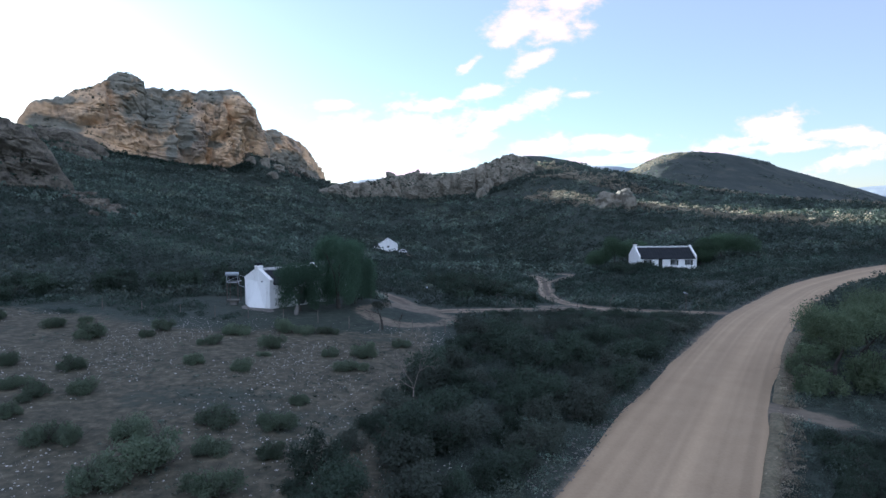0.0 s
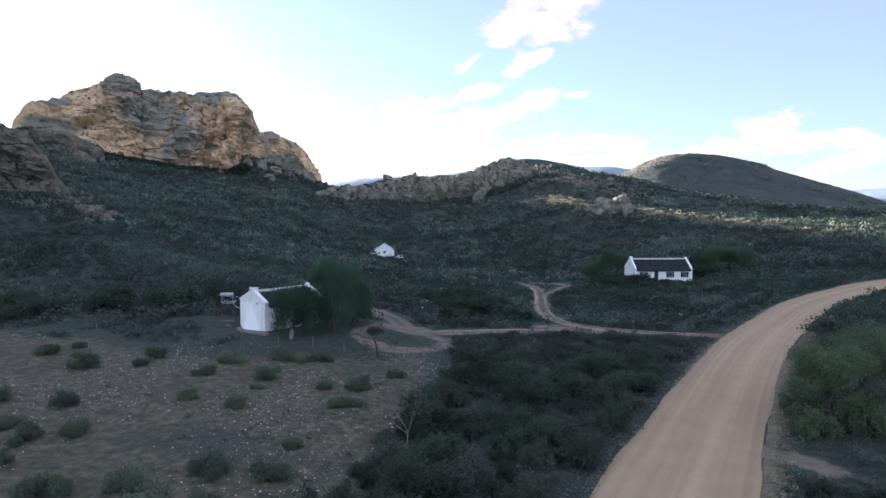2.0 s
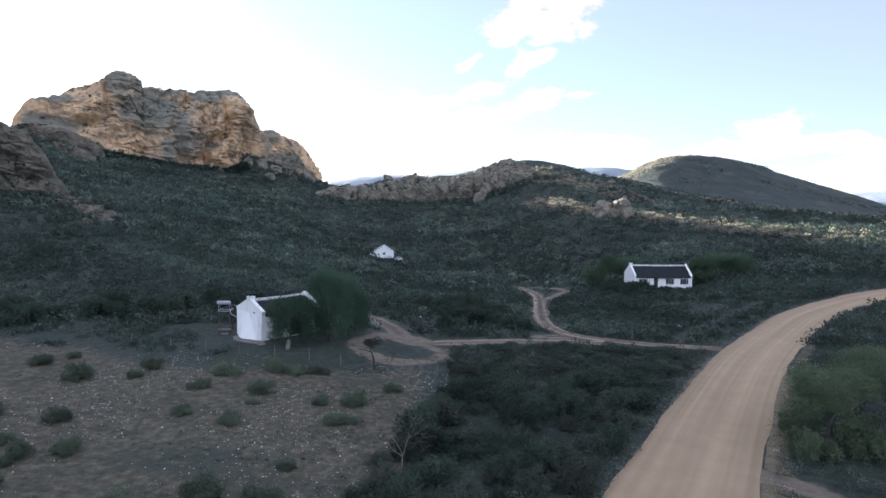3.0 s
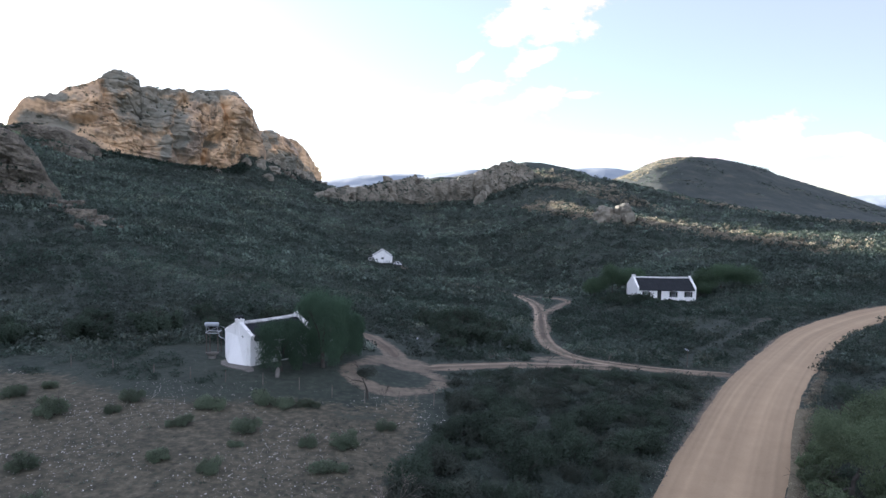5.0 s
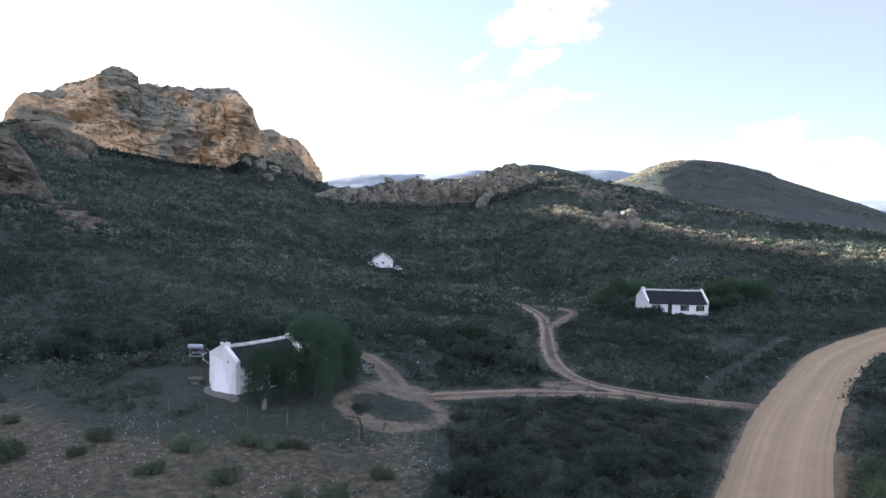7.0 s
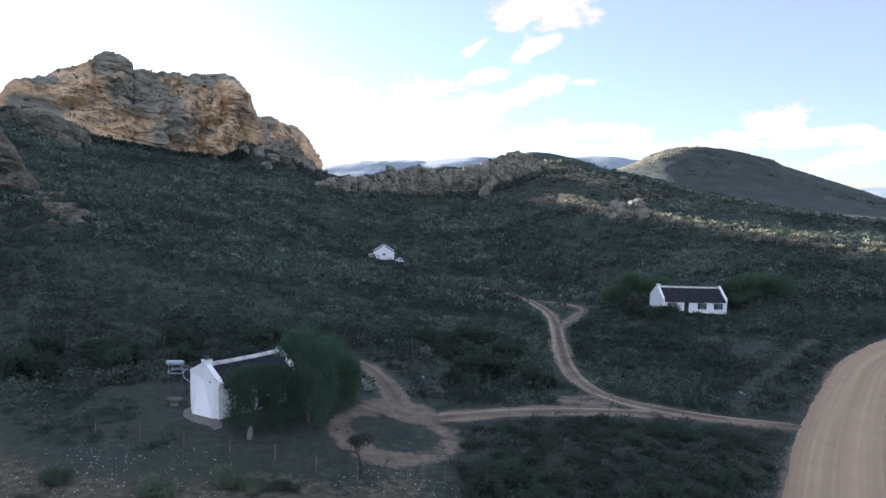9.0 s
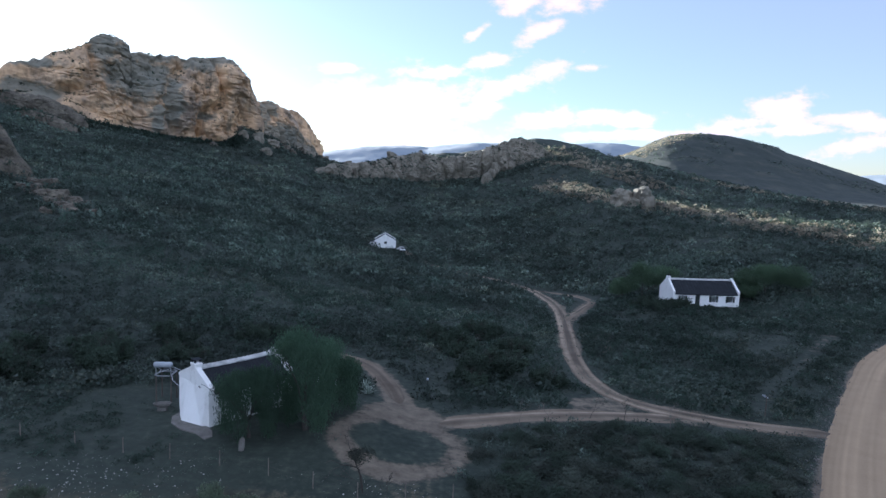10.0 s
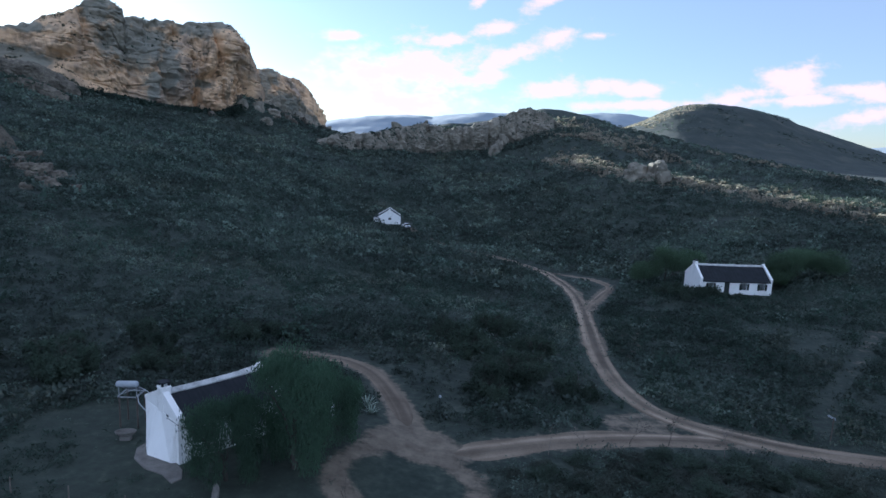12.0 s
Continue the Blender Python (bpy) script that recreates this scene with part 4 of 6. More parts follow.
def window(parent, x, zlow, w, h, shutters=True, y=0.0, axis=0, panes=2):
    """A sash window in a wall along x (axis 0) at depth y, or along y (axis 1) at x = y."""
    e = new("window")
    e.parent = parent
    e.matrix_local = Matrix.Translation((x, y, zlow)) if axis == 0 else Matrix.Translation((y, x, zlow)) @ Matrix.Rotation(radians(-90), 4, "Z")
    f = 0.06
    bm = bmesh.new()
    for a in ((0, f, 0, h), (w - f, w, 0, h), (f, w - f, 0, f), (f, w - f, h - f, h), (w / 2 - 0.02, w / 2 + 0.02, f, h - f), (f, w - f, h / 2 - 0.025, h / 2 + 0.025)):
        box(bm, a[0], a[1], 0.10, 0.16, a[2], a[3])
    part("window_frame", bm, TANKWHITE, e, "white painted sash frame")
    for k in range(2):
        bm = bmesh.new()
        box(bm, f + 0.002 + k * (w / 2 - f + 0.02), w / 2 - 0.022 + k * (w / 2 - f + 0.02), 0.125, 0.133, f + 0.002, h - f - 0.002)
        p = part("pane", bm, GLASS, e)
        p.visible_shadow = False
    bm = bmesh.new()
    box(bm, -0.06, w + 0.06, -0.05, 0.10, -0.07, 0.0, 0.01)
    part("sill", bm, LIME, e)
    if shutters:
        for s in (0, 1):
            bm = bmesh.new()
            x0 = -0.40 if s == 0 else w + 0.02
            box(bm, x0, x0 + 0.38, -0.04, -0.004, 0.0, h, 0.006)
            for q in range(5):
                box(bm, x0 + 0.05, x0 + 0.33, -0.055, -0.04, 0.08 + q * h / 5.4, 0.08 + (q + 0.7) * h / 5.4)
            part("shutter", bm, DARKWOOD, e, "dark green painted louvred shutter")
    return e


def cottage(m, L, W, eave, ridge, front, label, chimney_at=0, breast=False, cap=0.45, gable_hole=True, stack_h=0.6, gable_panel=None):
    """A gabled, limewashed cottage: length along x, its front at y = 0, ridge along the middle."""
    house = thing("cottage", m, label, "house", "valley cottages")
    t = 0.40
    holes = [(o[1], o[1] + o[3], o[2], o[2] + o[4]) for o in front]
    bm = bmesh.new()
    wall_pieces(bm, 0.0, L, -0.6, eave, 0.0, t, holes, 0)
    part("front_wall", bm, LIME, house)
    bm = bmesh.new()
    wall_pieces(bm, 0.0, L, -0.6, eave, W - t, W, [], 0)
    part("back_wall", bm, LIME, house)
    par = 0.22                                    # parapet over the roof
    for s in (0, 1):
        x0, x1 = (-0.004, t) if s == 0 else (L - t, L + 0.004)
        bm = bmesh.new()
        prism(bm, x0, x1, [(-0.004, -0.6), (W + 0.004, -0.6), (W + 0.004, eave + 0.12), (W + 0.10, eave + 0.14), (W + 0.10, eave + 0.34), (W / 2 + 0.22, ridge + par), (W / 2 + 0.2, ridge + par + 0.16), (W / 2 - 0.2, ridge + par + 0.16), (W / 2 - 0.22, ridge + par), (-0.10, eave + 0.34), (-0.10, eave + 0.14), (-0.004, eave + 0.12)])
        g = part("gable_wall", bm, LIME, house)
        if gable_hole and s == 0:
            bm = bmesh.new()
            # flat dark panel stands for the window hole in the gable
            hy, hz, hw_, hh_ = gable_panel or (W * 0.26, eave - 0.35, 0.32, 0.47)
            box(bm, x0 - 0.03, x0 - 0.004, hy, hy + hw_, hz, hz + hh_, 0.01)
            part("gable_window_panel", bm, DARKWOOD, g, "small dark panel in place of a gable window")
    # roof slopes with a slight sag, of many courses
    for s in (0, 1):
        bm = bmesh.new()
        nx, ny = 40, 12
        rows = []
        for j in range(ny + 1):
            f = j / ny
            row = []
            for i in range(nx + 1):
                x = t + (L - 2 * t) * i / nx
                y = -0.32 + (W / 2 + 0.32) * f
                z = eave - 0.02 - 0.32 * (ridge - eave) / (W / 2) + (ridge - eave) * (1 + 0.32 / (W / 2)) * f - 0.05 * math.sin(math.pi * i / nx) + 0.012 * ((i % 2) * 2 - 1)
                row.append(bm.verts.new((x, y if s == 0 else W - y, z + 0.10)))
            rows.append(row)
        for r0, r1 in zip(rows, rows[1:]):
            for i in range(nx):
                bm.faces.new((r0[i], r0[i + 1], r1[i + 1], r1[i]))
        bmesh.ops.recalc_face_normals(bm, faces=bm.faces)
        if sum(f.normal.z for f in bm.faces) < 0:
            bmesh.ops.reverse_faces(bm, faces=bm.faces)
        bmesh.ops.solidify(bm, geom=bm.faces, thickness=0.16)
        part("roof", bm, ROOFDARK, house, "dark weathered roof slope")
    hw = cap
    drop = hw * (ridge - eave) / (W / 2)
    n = 6
    for k in range(n):
        x0, x1 = t + 0.002 + (L - 2 * t - 0.004) * k / n, t + 0.002 + (L - 2 * t - 0.004) * (k + 1) / n
        z = ridge + 0.11 - 0.05 * math.sin(math.pi * (k + 0.5) / n)
        bm = bmesh.new()
        prism(bm, x0, x1 - 0.006, [(W / 2 - hw, z - drop), (W / 2 - hw, z - drop + 0.09), (W / 2, z + 0.11), (W / 2 + hw, z - drop + 0.09), (W / 2 + hw, z - drop), (W / 2, z)])
        part("ridge_cap", bm, CAPWHITE, house, "white plastered ridge capping, stained")
    # chimney
    bm = bmesh.new()
    cx0, cx1 = (-0.05, 0.55)
    top = ridge + stack_h
    prism(bm, cx0, cx1, [(W / 2 - 0.42, eave), (W / 2 + 0.42, eave), (W / 2 + 0.32, top), (W / 2 - 0.32, top)])
    box(bm, cx0 - 0.05, cx1 + 0.05, W / 2 - 0.37, W / 2 + 0.37, top - 0.16, top - 0.05, 0.02)
    stack = part("chimney", bm, LIME, house)
    for qx in (cx0 + 0.04, cx1 - 0.16):
        for qy in (W / 2 - 0.30, W / 2 + 0.18):
            bm = bmesh.new()
            box(bm, qx, qx + 0.12, qy, qy + 0.12, top - 0.02, top + 0.2)
            part("cowl_brick", bm, ROOFDARK, stack, "sooty brick support")
    bm = bmesh.new()
    box(bm, cx0 - 0.02, cx1 + 0.02, W / 2 - 0.34, W / 2 + 0.34, top + 0.2, top + 0.26, 0.02)
    part("cowl_slab", bm, ROOFDARK, stack, "flat sooty chimney slab")
    if breast:                                    # battered buttress that swells out of the gable's foot
        bm = bmesh.new()
        foot = [(-0.002, 0.05 * W), (-0.36, 0.09 * W), (-1.02, 0.50 * W), (-0.66, 0.70 * W), (-0.002, 0.97 * W)]
        low = [bm.verts.new((x, y, -0.1)) for x, y in foot]
        high_ = [bm.verts.new((x * 0.04 - 0.001, y, eave + 0.05)) for x, y in foot]
        for k in range(4):
            bm.faces.new((low[k], low[k + 1], high_[k + 1], high_[k]))
        bm.faces.new((low[4], low[0], high_[0], high_[4]))
        bm.faces.new(high_), bm.faces.new(low[::-1])
        bmesh.ops.recalc_face_normals(bm, faces=bm.faces)
        bmesh.ops.bevel(bm, geom=[e for e in bm.edges if min(q.co.x for q in e.verts) < -0.05], offset=0.05, segments=2, affect="EDGES")
        part("buttress", bm, LIME, house, "battered limewashed buttress")
    # doors and windows of the front
    for kind, x, z, w, h in front:
        if kind == "door":
            e = new("door")
            e.parent = house
            e.matrix_local = Matrix.Translation((x, 0.0, z))
            bm = bmesh.new()
            box(bm, 0.005, 0.07, 0.12, 0.20, 0, h), box(bm, w - 0.07, w - 0.005, 0.12, 0.20, 0, h), box(bm, 0.07, w - 0.07, 0.12, 0.20, h - 0.07, h - 0.003)
            part("door_frame", bm, DARKWOOD, e)
            for half in (0, 1):
                bm = bmesh.new()
                z0, z1 = (0.01, h * 0.5 - 0.01) if half == 0 else (h * 0.5, h - 0.075)
                for q in range(5):
                    box(bm, 0.075 + q * (w - 0.15) / 5, 0.07 + (q + 1) * (w - 0.15) / 5, 0.14, 0.18, z0, z1, 0.004)
                leaf = part("door_leaf", bm, DARKWOOD, e, "dark boarded stable-door leaf")
                if half == 0:
                    bm = bmesh.new()
                    box(bm, w - 0.2, w - 0.12, 0.11, 0.135, h * 0.42, h * 0.44)
                    part("door_handle", bm, STEEL, leaf)
        else:
            window(house, x, z, w, h, kind == "shuttered")
    # floor inside
    bm = bmesh.new()
    box(bm, t + 0.01, L - t - 0.01, t + 0.01, W - t - 0.01, -0.3, 0.02)
    part("floor_slab", bm, CONCRETE, house)
    return house


YAW_A, YAW_C = math.degrees(0.84), math.degrees(0.07)
HOUSE_A = pose(-18.39, 67.13, 5.56, 0, 0, YAW_A)
house_a = cottage(HOUSE_A, 7.3, 5.0, 2.72, 3.95, [("window", 1.6, 0.9, 0.9, 1.1), ("door", 3.5, 0.05, 0.95, 2.0), ("window", 5.3, 0.9, 0.9, 1.1)],
                  "white limewashed cottage with dark roof, gable chimney and pale ridge", breast=True, cap=0.34, stack_h=0.5)
HOUSE_C = pose(54.76 - 12.98 * math.cos(0.07), 136.83 - 12.98 * math.sin(0.07), 2.81, 0, 0, YAW_C)
house_c = cottage(HOUSE_C, 12.98, 6.05, 2.50, 4.70, [("shuttered", 1.5, 0.85, 0.9, 1.15), ("door", 4.4, 0.05, 0.95, 2.1), ("shuttered", 7.5, 0.85, 0.95, 1.15), ("shuttered", 10.75, 0.85, 0.95, 1.15)],
                  "long white cottage with dark roof, shuttered windows and end chimney", gable_hole=False, cap=0.30)
HOUSE_B = pose(-19.1, 234.6, 0.35, 0, 0, 96)
house_b = cottage(HOUSE_B, 9.0, 7.48, 2.2, 4.55, [("window", 2.0, 0.9, 0.9, 1.1), ("door", 4.2, 0.05, 0.95, 2.0)],
                  "small white gabled cottage far up the valley", cap=0.3, gable_panel=(3.2, 1.5, 0.9, 1.0))


def lean_to():
    """Low flat-roofed annexe with a stair at the gable of the far cottage."""
    e = thing("annexe", pose(-28.3, 235.5, 0.35), "low white annexe beside the far cottage", "outbuilding")
    bm = bmesh.new()
    box(bm, 0, 1.7, 0, 5, -0.5, 2.0, 0.03)
    part("wall", bm, LIME, e)
    bm = bmesh.new()
    prism(bm, -0.15, 1.72, [(-0.2, 2.0), (5.2, 2.0), (5.2, 2.14), (-0.2, 2.14)])
    part("roof", bm, ROOFDARK, e)


lean_to()


# yard of the near cottage
def solar_heater():
    e = thing("solar_water_heater", pose(-24.6, 71.6, gz(-24, 72), 0, 0, 4), "white solar geyser tank and collector on a timber stand", "water heater")
    for x in (0.05, 1.25):
        for y in (0.0, 1.2):
            bm = bmesh.new()
            tube(bm, [(x, y, -0.3), (x + 0.01, y, 2.3)], [0.07, 0.06], 6)
            part("leg", bm, OLDWOOD, e, "dark timber stand leg")
    bm = bmesh.new()
    for y in (0.0, 1.2):
        box(bm, -0.02, 1.32, y - 0.04, y + 0.04, 2.22, 2.30)
    for x in (0.0, 1.3):
        box(bm, x - 0.04, x + 0.04, -0.05, 1.25, 2.302, 2.36)
    part("platform", bm, STEEL, e)
    bm = bmesh.new()
    for x in (0.05, 1.25):
        tube(bm, [(x, 0.0, 2.36), (x, 0.0, 3.05)], [0.03, 0.03], 5)
        tube(bm, [(x, 1.2, 2.36), (x, 0.02, 3.05)], [0.025, 0.025], 5)
        tube(bm, [(x, 0.0, 2.40), (x, 1.2, 2.40)], [0.02, 0.02], 5)
    tube(bm, [(0.05, 0.0, 2.42), (1.25, 0.0, 2.9)], [0.02, 0.02], 5)
    part("brace", bm, STEEL, e, "galvanised frame")
    bm = bmesh.new()
    bmesh.ops.create_cube(bm, size=1, matrix=Matrix.Translation((0.65, 0.66, 2.72)) @ Matrix.Rotation(radians(-30), 4, "X") @ Matrix.Diagonal((1.15, 1.25, 0.07, 1)))
    part("collector", bm, SOLAR, e, "dark glazed collector panel")
    bm = bmesh.new()
    tube(bm, [(-0.12, 0, 3.22), (-0.08, 0, 3.22), (0.0, 0, 3.22), (1.28, 0, 3.22), (1.36, 0, 3.22), (1.40, 0, 3.22)], [0.07, 0.17, 0.23, 0.23, 0.17, 0.07], 18)
    part("tank", bm, TANKWHITE, e, "off-white horizontal water tank")
    bm = bmesh.new()
    tube(bm, [(1.45, 0.0, 3.05), (2.2, -0.5, 2.95), (3.2, -1.4, 2.7)], [0.025] * 3, 6)
    tube(bm, [(1.3, 0.0, 2.45), (1.5, -0.3, 2.0), (3.0, -1.9, 1.75)], [0.03] * 3, 6)
    part("pipe", bm, STEEL, e)


solar_heater()


def trough():
    e = thing("water_trough", pose(-23.3, 70.0, gz(-23.3, 70) , 0, 0, 10), "pale rounded concrete trough on a block beside the cottage", "trough")
    bm = bmesh.new()
    prof = [(0.0, 0.30), (0.18, 0.30), (0.34, 0.42), (0.40, 0.62), (0.36, 0.62), (0.30, 0.46), (0.15, 0.38), (0.0, 0.38)]
    ring = []
    for k in range(20):
        a = 2 * math.pi * k / 20
        ring.append([bm.verts.new((1.75 * r * math.cos(a), r * math.sin(a), z)) for r, z in prof[1:-1]])
    for k in range(20):
        a, b = ring[k], ring[(k + 1) % 20]
        for j in range(len(a) - 1):
            bm.faces.new((a[j], b[j], b[j + 1], a[j + 1]))
    bm.faces.new([r[0] for r in ring][::-1])
    bm.faces.new([r[-1] for r in ring])
    part("basin", bm, CONCRETE, e)
    bm = bmesh.new()
    box(bm, -0.35, 0.35, -0.2, 0.2, -0.2, 0.30, 0.03)
    part("block", bm, CONCRETE, e)


trough()


def apron():
    bm = bmesh.new()
    out = [(-22.0, 68.9), (-21.5, 67.6), (-20.3, 66.5), (-18.9, 65.9), (-17.9, 65.0), (-17.5, 65.5), (-17.9, 66.5), (-18.9, 67.6), (-21.5, 70.6)]
    z = 5.62
    a = [bm.verts.new((x, y, z - 0.5)) for x, y in out]
    b = [bm.verts.new((x, y, z)) for x, y in out]
    bm.faces.new(b), bm.faces.new(a[::-1])
    for k in range(len(a)):
        bm.faces.new((a[k], a[(k + 1) % len(a)], b[(k + 1) % len(a)], b[k]))
    bmesh.ops.recalc_face_normals(bm, faces=bm.faces)
    bmesh.ops.bevel(bm, geom=[e for e in bm.edges if all(v.co.z > z - 0.01 for v in e.verts)], offset=0.03, segments=2, affect="EDGES")
    me = bpy.data.meshes.new("concrete_apron")
    bm.to_mesh(me)
    bm.free()
    me.materials.append(CONCRETE)
    tagged(new("concrete_apron", me), "cracked pale concrete apron at the gable foot", "paving", kind="structure")


apron()


def standing_stone():
    me = boulder_mesh("pale_stone", 77, CONCRETE, 3, (0.22, 0.20, 0.55), 0.22)
    ob = new("pale_stone", me)
    ob.matrix_world = pose(STONE[0], STONE[1], gz(*STONE) + 0.42, 0, 4, 20)
    tagged(ob, "pale upright stone beside the driveway trees", "stone")


STONE = (-14.7, 63.6)
standing_stone()


def pickup(m, label):
    e = thing("pickup_truck", m, label, "car", "parked vehicles")
    bm = bmesh.new()
    prism(bm, -0.82, 0.82, [(-2.2, 0.42), (2.2, 0.42), (2.2, 0.98), (-1.05, 0.98), (-2.1, 0.90), (-2.25, 0.70)])
    bmesh.ops.bevel(bm, geom=bm.edges[:], offset=0.06, segments=2, affect="EDGES")
    body = part("body", bm, CARPAINT, e)
    bm = bmesh.new()
    prism(bm, -0.74, 0.74, [(-1.1, 0.985), (0.75, 0.985), (0.65, 1.55), (-0.45, 1.58)])
    bmesh.ops.bevel(bm, geom=bm.edges[:], offset=0.07, segments=2, affect="EDGES")
    cab = part("cab", bm, CARPAINT, e)
    bm = bmesh.new()
    bm.faces.new([bm.verts.new(c) for c in ((-0.62, -1.06, 1.05), (0.62, -1.06, 1.05), (0.56, -0.56, 1.49), (-0.56, -0.56, 1.49))])
    bmesh.ops.solidify(bm, geom=bm.faces, thickness=-0.02)
    part("windscreen", bm, SOLAR, cab, "dark windscreen")
    for s in (-1, 1):
        bm = bmesh.new()
        x = 0.745 * s
        prism(bm, x - 0.01, x + 0.01, [(-0.75, 1.05), (0.55, 1.05), (0.48, 1.45), (-0.42, 1.45)])
        part("side_window", bm, SOLAR, cab, "dark side window")
        bm = bmesh.new()
        box(bm, s * 0.62 - 0.14, s * 0.62 + 0.14, -2.29, -2.2, 0.66, 0.82, 0.02)
        part("headlight", bm, STEEL, body, "clear headlight")
        for y in (-1.35, 1.35):
            w = new("wheel")
            w.parent = e
            w.matrix_local = Matrix.Translation((s * 0.76, y, 0.33)) @ Matrix.Rotation(radians(90), 4, "Y")
            bm = bmesh.new()
            tube(bm, [(0, 0, -0.11), (0, 0, -0.07), (0, 0, 0.07), (0, 0, 0.11)], [0.29, 0.33, 0.33, 0.29], 18)
            part("tyre", bm, RUBBER, w)
            bm = bmesh.new()
            tube(bm, [(0, 0, -0.118), (0, 0, 0.118)], [0.19, 0.19], 14)
            part("rim", bm, STEEL, w)
    bm = bmesh.new()
    box(bm, -0.80, 0.80, -2.33, -2.22, 0.40, 0.56, 0.03)
    part("bumper", bm, RUBBER, body, "black front bumper")
    bm = bmesh.new()
    box(bm, -0.42, 0.42, -2.27, -2.235, 0.62, 0.84, 0.01)
    part("grille", bm, RUBBER, body, "black grille")
    return e


pickup(pose(-11.2, 75.6, gz(-11.2, 75.6), 0, 0, 12), "white pickup parked beside the tree at the cottage")
pickup(pose(-16.8, 230.0, gz(-16.8, 230), 0, 0, 25), "white pickup parked by the far cottage")


def lamp_post():
    e = thing("lamp_post", pose(-2.3, 77.6, gz(-2.3, 77.6)), "dark garden lamp post with a white globe", "lamp post")
    bm = bmesh.new()
    tube(bm, [(0, 0, -0.3), (0, 0, 2.0)], [0.05, 0.04], 8)
    part("post", bm, DARKWOOD, e)
    bm = bmesh.new()
    bmesh.ops.create_uvsphere(bm, u_segments=14, v_segments=8, radius=0.11, matrix=Matrix.Translation((0, 0, 2.09)))
    part("globe", bm, TANKWHITE, e, "white globe shade, unlit")


lamp_post()


def sign_post():
    e = thing("sign_post", pose(29.9, 79.3, gz(29.9, 79.3), 0, 0, 15), "grey timber sign post with a small white arrow board", "sign")
    bm = bmesh.new()
    tube(bm, [(0, 0, -0.3), (0.02, 0, 1.1), (0, 0, 2.1)], [0.06, 0.055, 0.05], 7)
    part("post", bm, OLDWOOD, e)
    bm = bmesh.new()
    prism(bm, 0.07, 0.10, [(-0.1, 1.9), (0.6, 1.95), (0.68, 2.04), (0.6, 2.12), (-0.1, 2.08)])
    part("board", bm, TANKWHITE, e)


sign_post()

# ---- plants ----
def leaf_quads(centres, size, rs):
    """Small bent leaves at the centres, turned at random: n x 4 corners."""
    n = len(centres)
    a = rs.normal(size=(n, 3))
    a /= np.linalg.norm(a, axis=1)[:, None]
    b = rs.normal(size=(n, 3))
    b -= (a * b).sum(1)[:, None] * a
    b /= np.linalg.norm(b, axis=1)[:, None]
    sz = size * rs.uniform(0.6, 1.35, n)[:, None]
    c = np.cross(a, b) * sz * 0.22
    return np.stack([centres - a * sz * 0.5, centres + b * sz * 0.32 + c, centres + a * sz * 0.5, centres - b * sz * 0.32 + c], 1)


def crown_points(n, lumps, rs, shell=0.45):
    """Points in the outer part of lumps (x, y, z, rx, ry, rz)."""
    w = np.array([l[3] * l[4] + l[3] * l[5] for l in lumps])
    k = rs.choice(len(lumps), n, p=w / w.sum())
    L = np.array(lumps)[k]
    d = rs.normal(size=(n, 3))
    d /= np.linalg.norm(d, axis=1)[:, None]
    r = shell + (1 - shell) * rs.uniform(0, 1, n) ** 0.6
    r *= 1 + 0.18 * rs.normal(size=n).clip(-1.5, 2)
    return L[:, :3] + d * r[:, None] * L[:, 3:]


def crown_mesh(name, n, lumps, leaf, mat, seed, floor=0.02, droop=0.0, tri=False):
    rs = np.random.RandomState(seed)
    c = crown_points(n, lumps, rs)
    c[:, 2] = np.maximum(c[:, 2], floor + np.abs(rs.normal(size=n)) * 0.15)
    q = leaf_quads(c, leaf, rs)
    if droop:
        q[:, :, 2] = c[:, None, 2] + (q[:, :, 2] - c[:, None, 2]) * droop
        q[:, :, :2] = c[:, None, :2] + (q[:, :, :2] - c[:, None, :2]) * 0.6
    if tri:           # three corners are enough for the smallest
        return fast_mesh(name, q[:, :3].reshape(-1, 3), np.arange(n * 3).reshape(-1, 3), mat)
    return fast_mesh(name, q.reshape(-1, 3), np.arange(n * 4).reshape(-1, 4), mat)


def branches(bm, base, direction, length, radius, depth, rs, spread=0.55, minr=0.006, curve=0.15, kids=(2, 3), sides=5, ends=None):
    """A limb that forks; the ends are gathered."""
    p, d = Vector(base), Vector(direction).normalized()
    pts_, rad = [p.copy()], [radius]
    steps = 4
    for k in range(steps):
        d = (d + Vector(rs.normal(size=3)) * curve).normalized()
        p = p + d * length / steps
        pts_.append(p.copy())
        rad.append(max(radius * (1 - 0.45 * (k + 1) / steps), minr))
    tube(bm, pts_, rad, sides if radius > 0.04 else 4, cap=False)
    if ends is not None and depth <= 1:
        ends.append(p.copy())
    if depth <= 0:
        return
    for q in range(rs.randint(kids[0], kids[1] + 1)):
        nd = (d + Vector(rs.normal(size=3)) * spread + Vector((0, 0, 0.12))).normalized()
        start = pts_[-1] if q == 0 else pts_[rs.randint(2, steps + 1)]
        branches(bm, start, nd, length * rs.uniform(0.6, 0.82), rad[-1] * 0.85, depth - 1, rs, spread, minr, curve, kids, sides, ends)


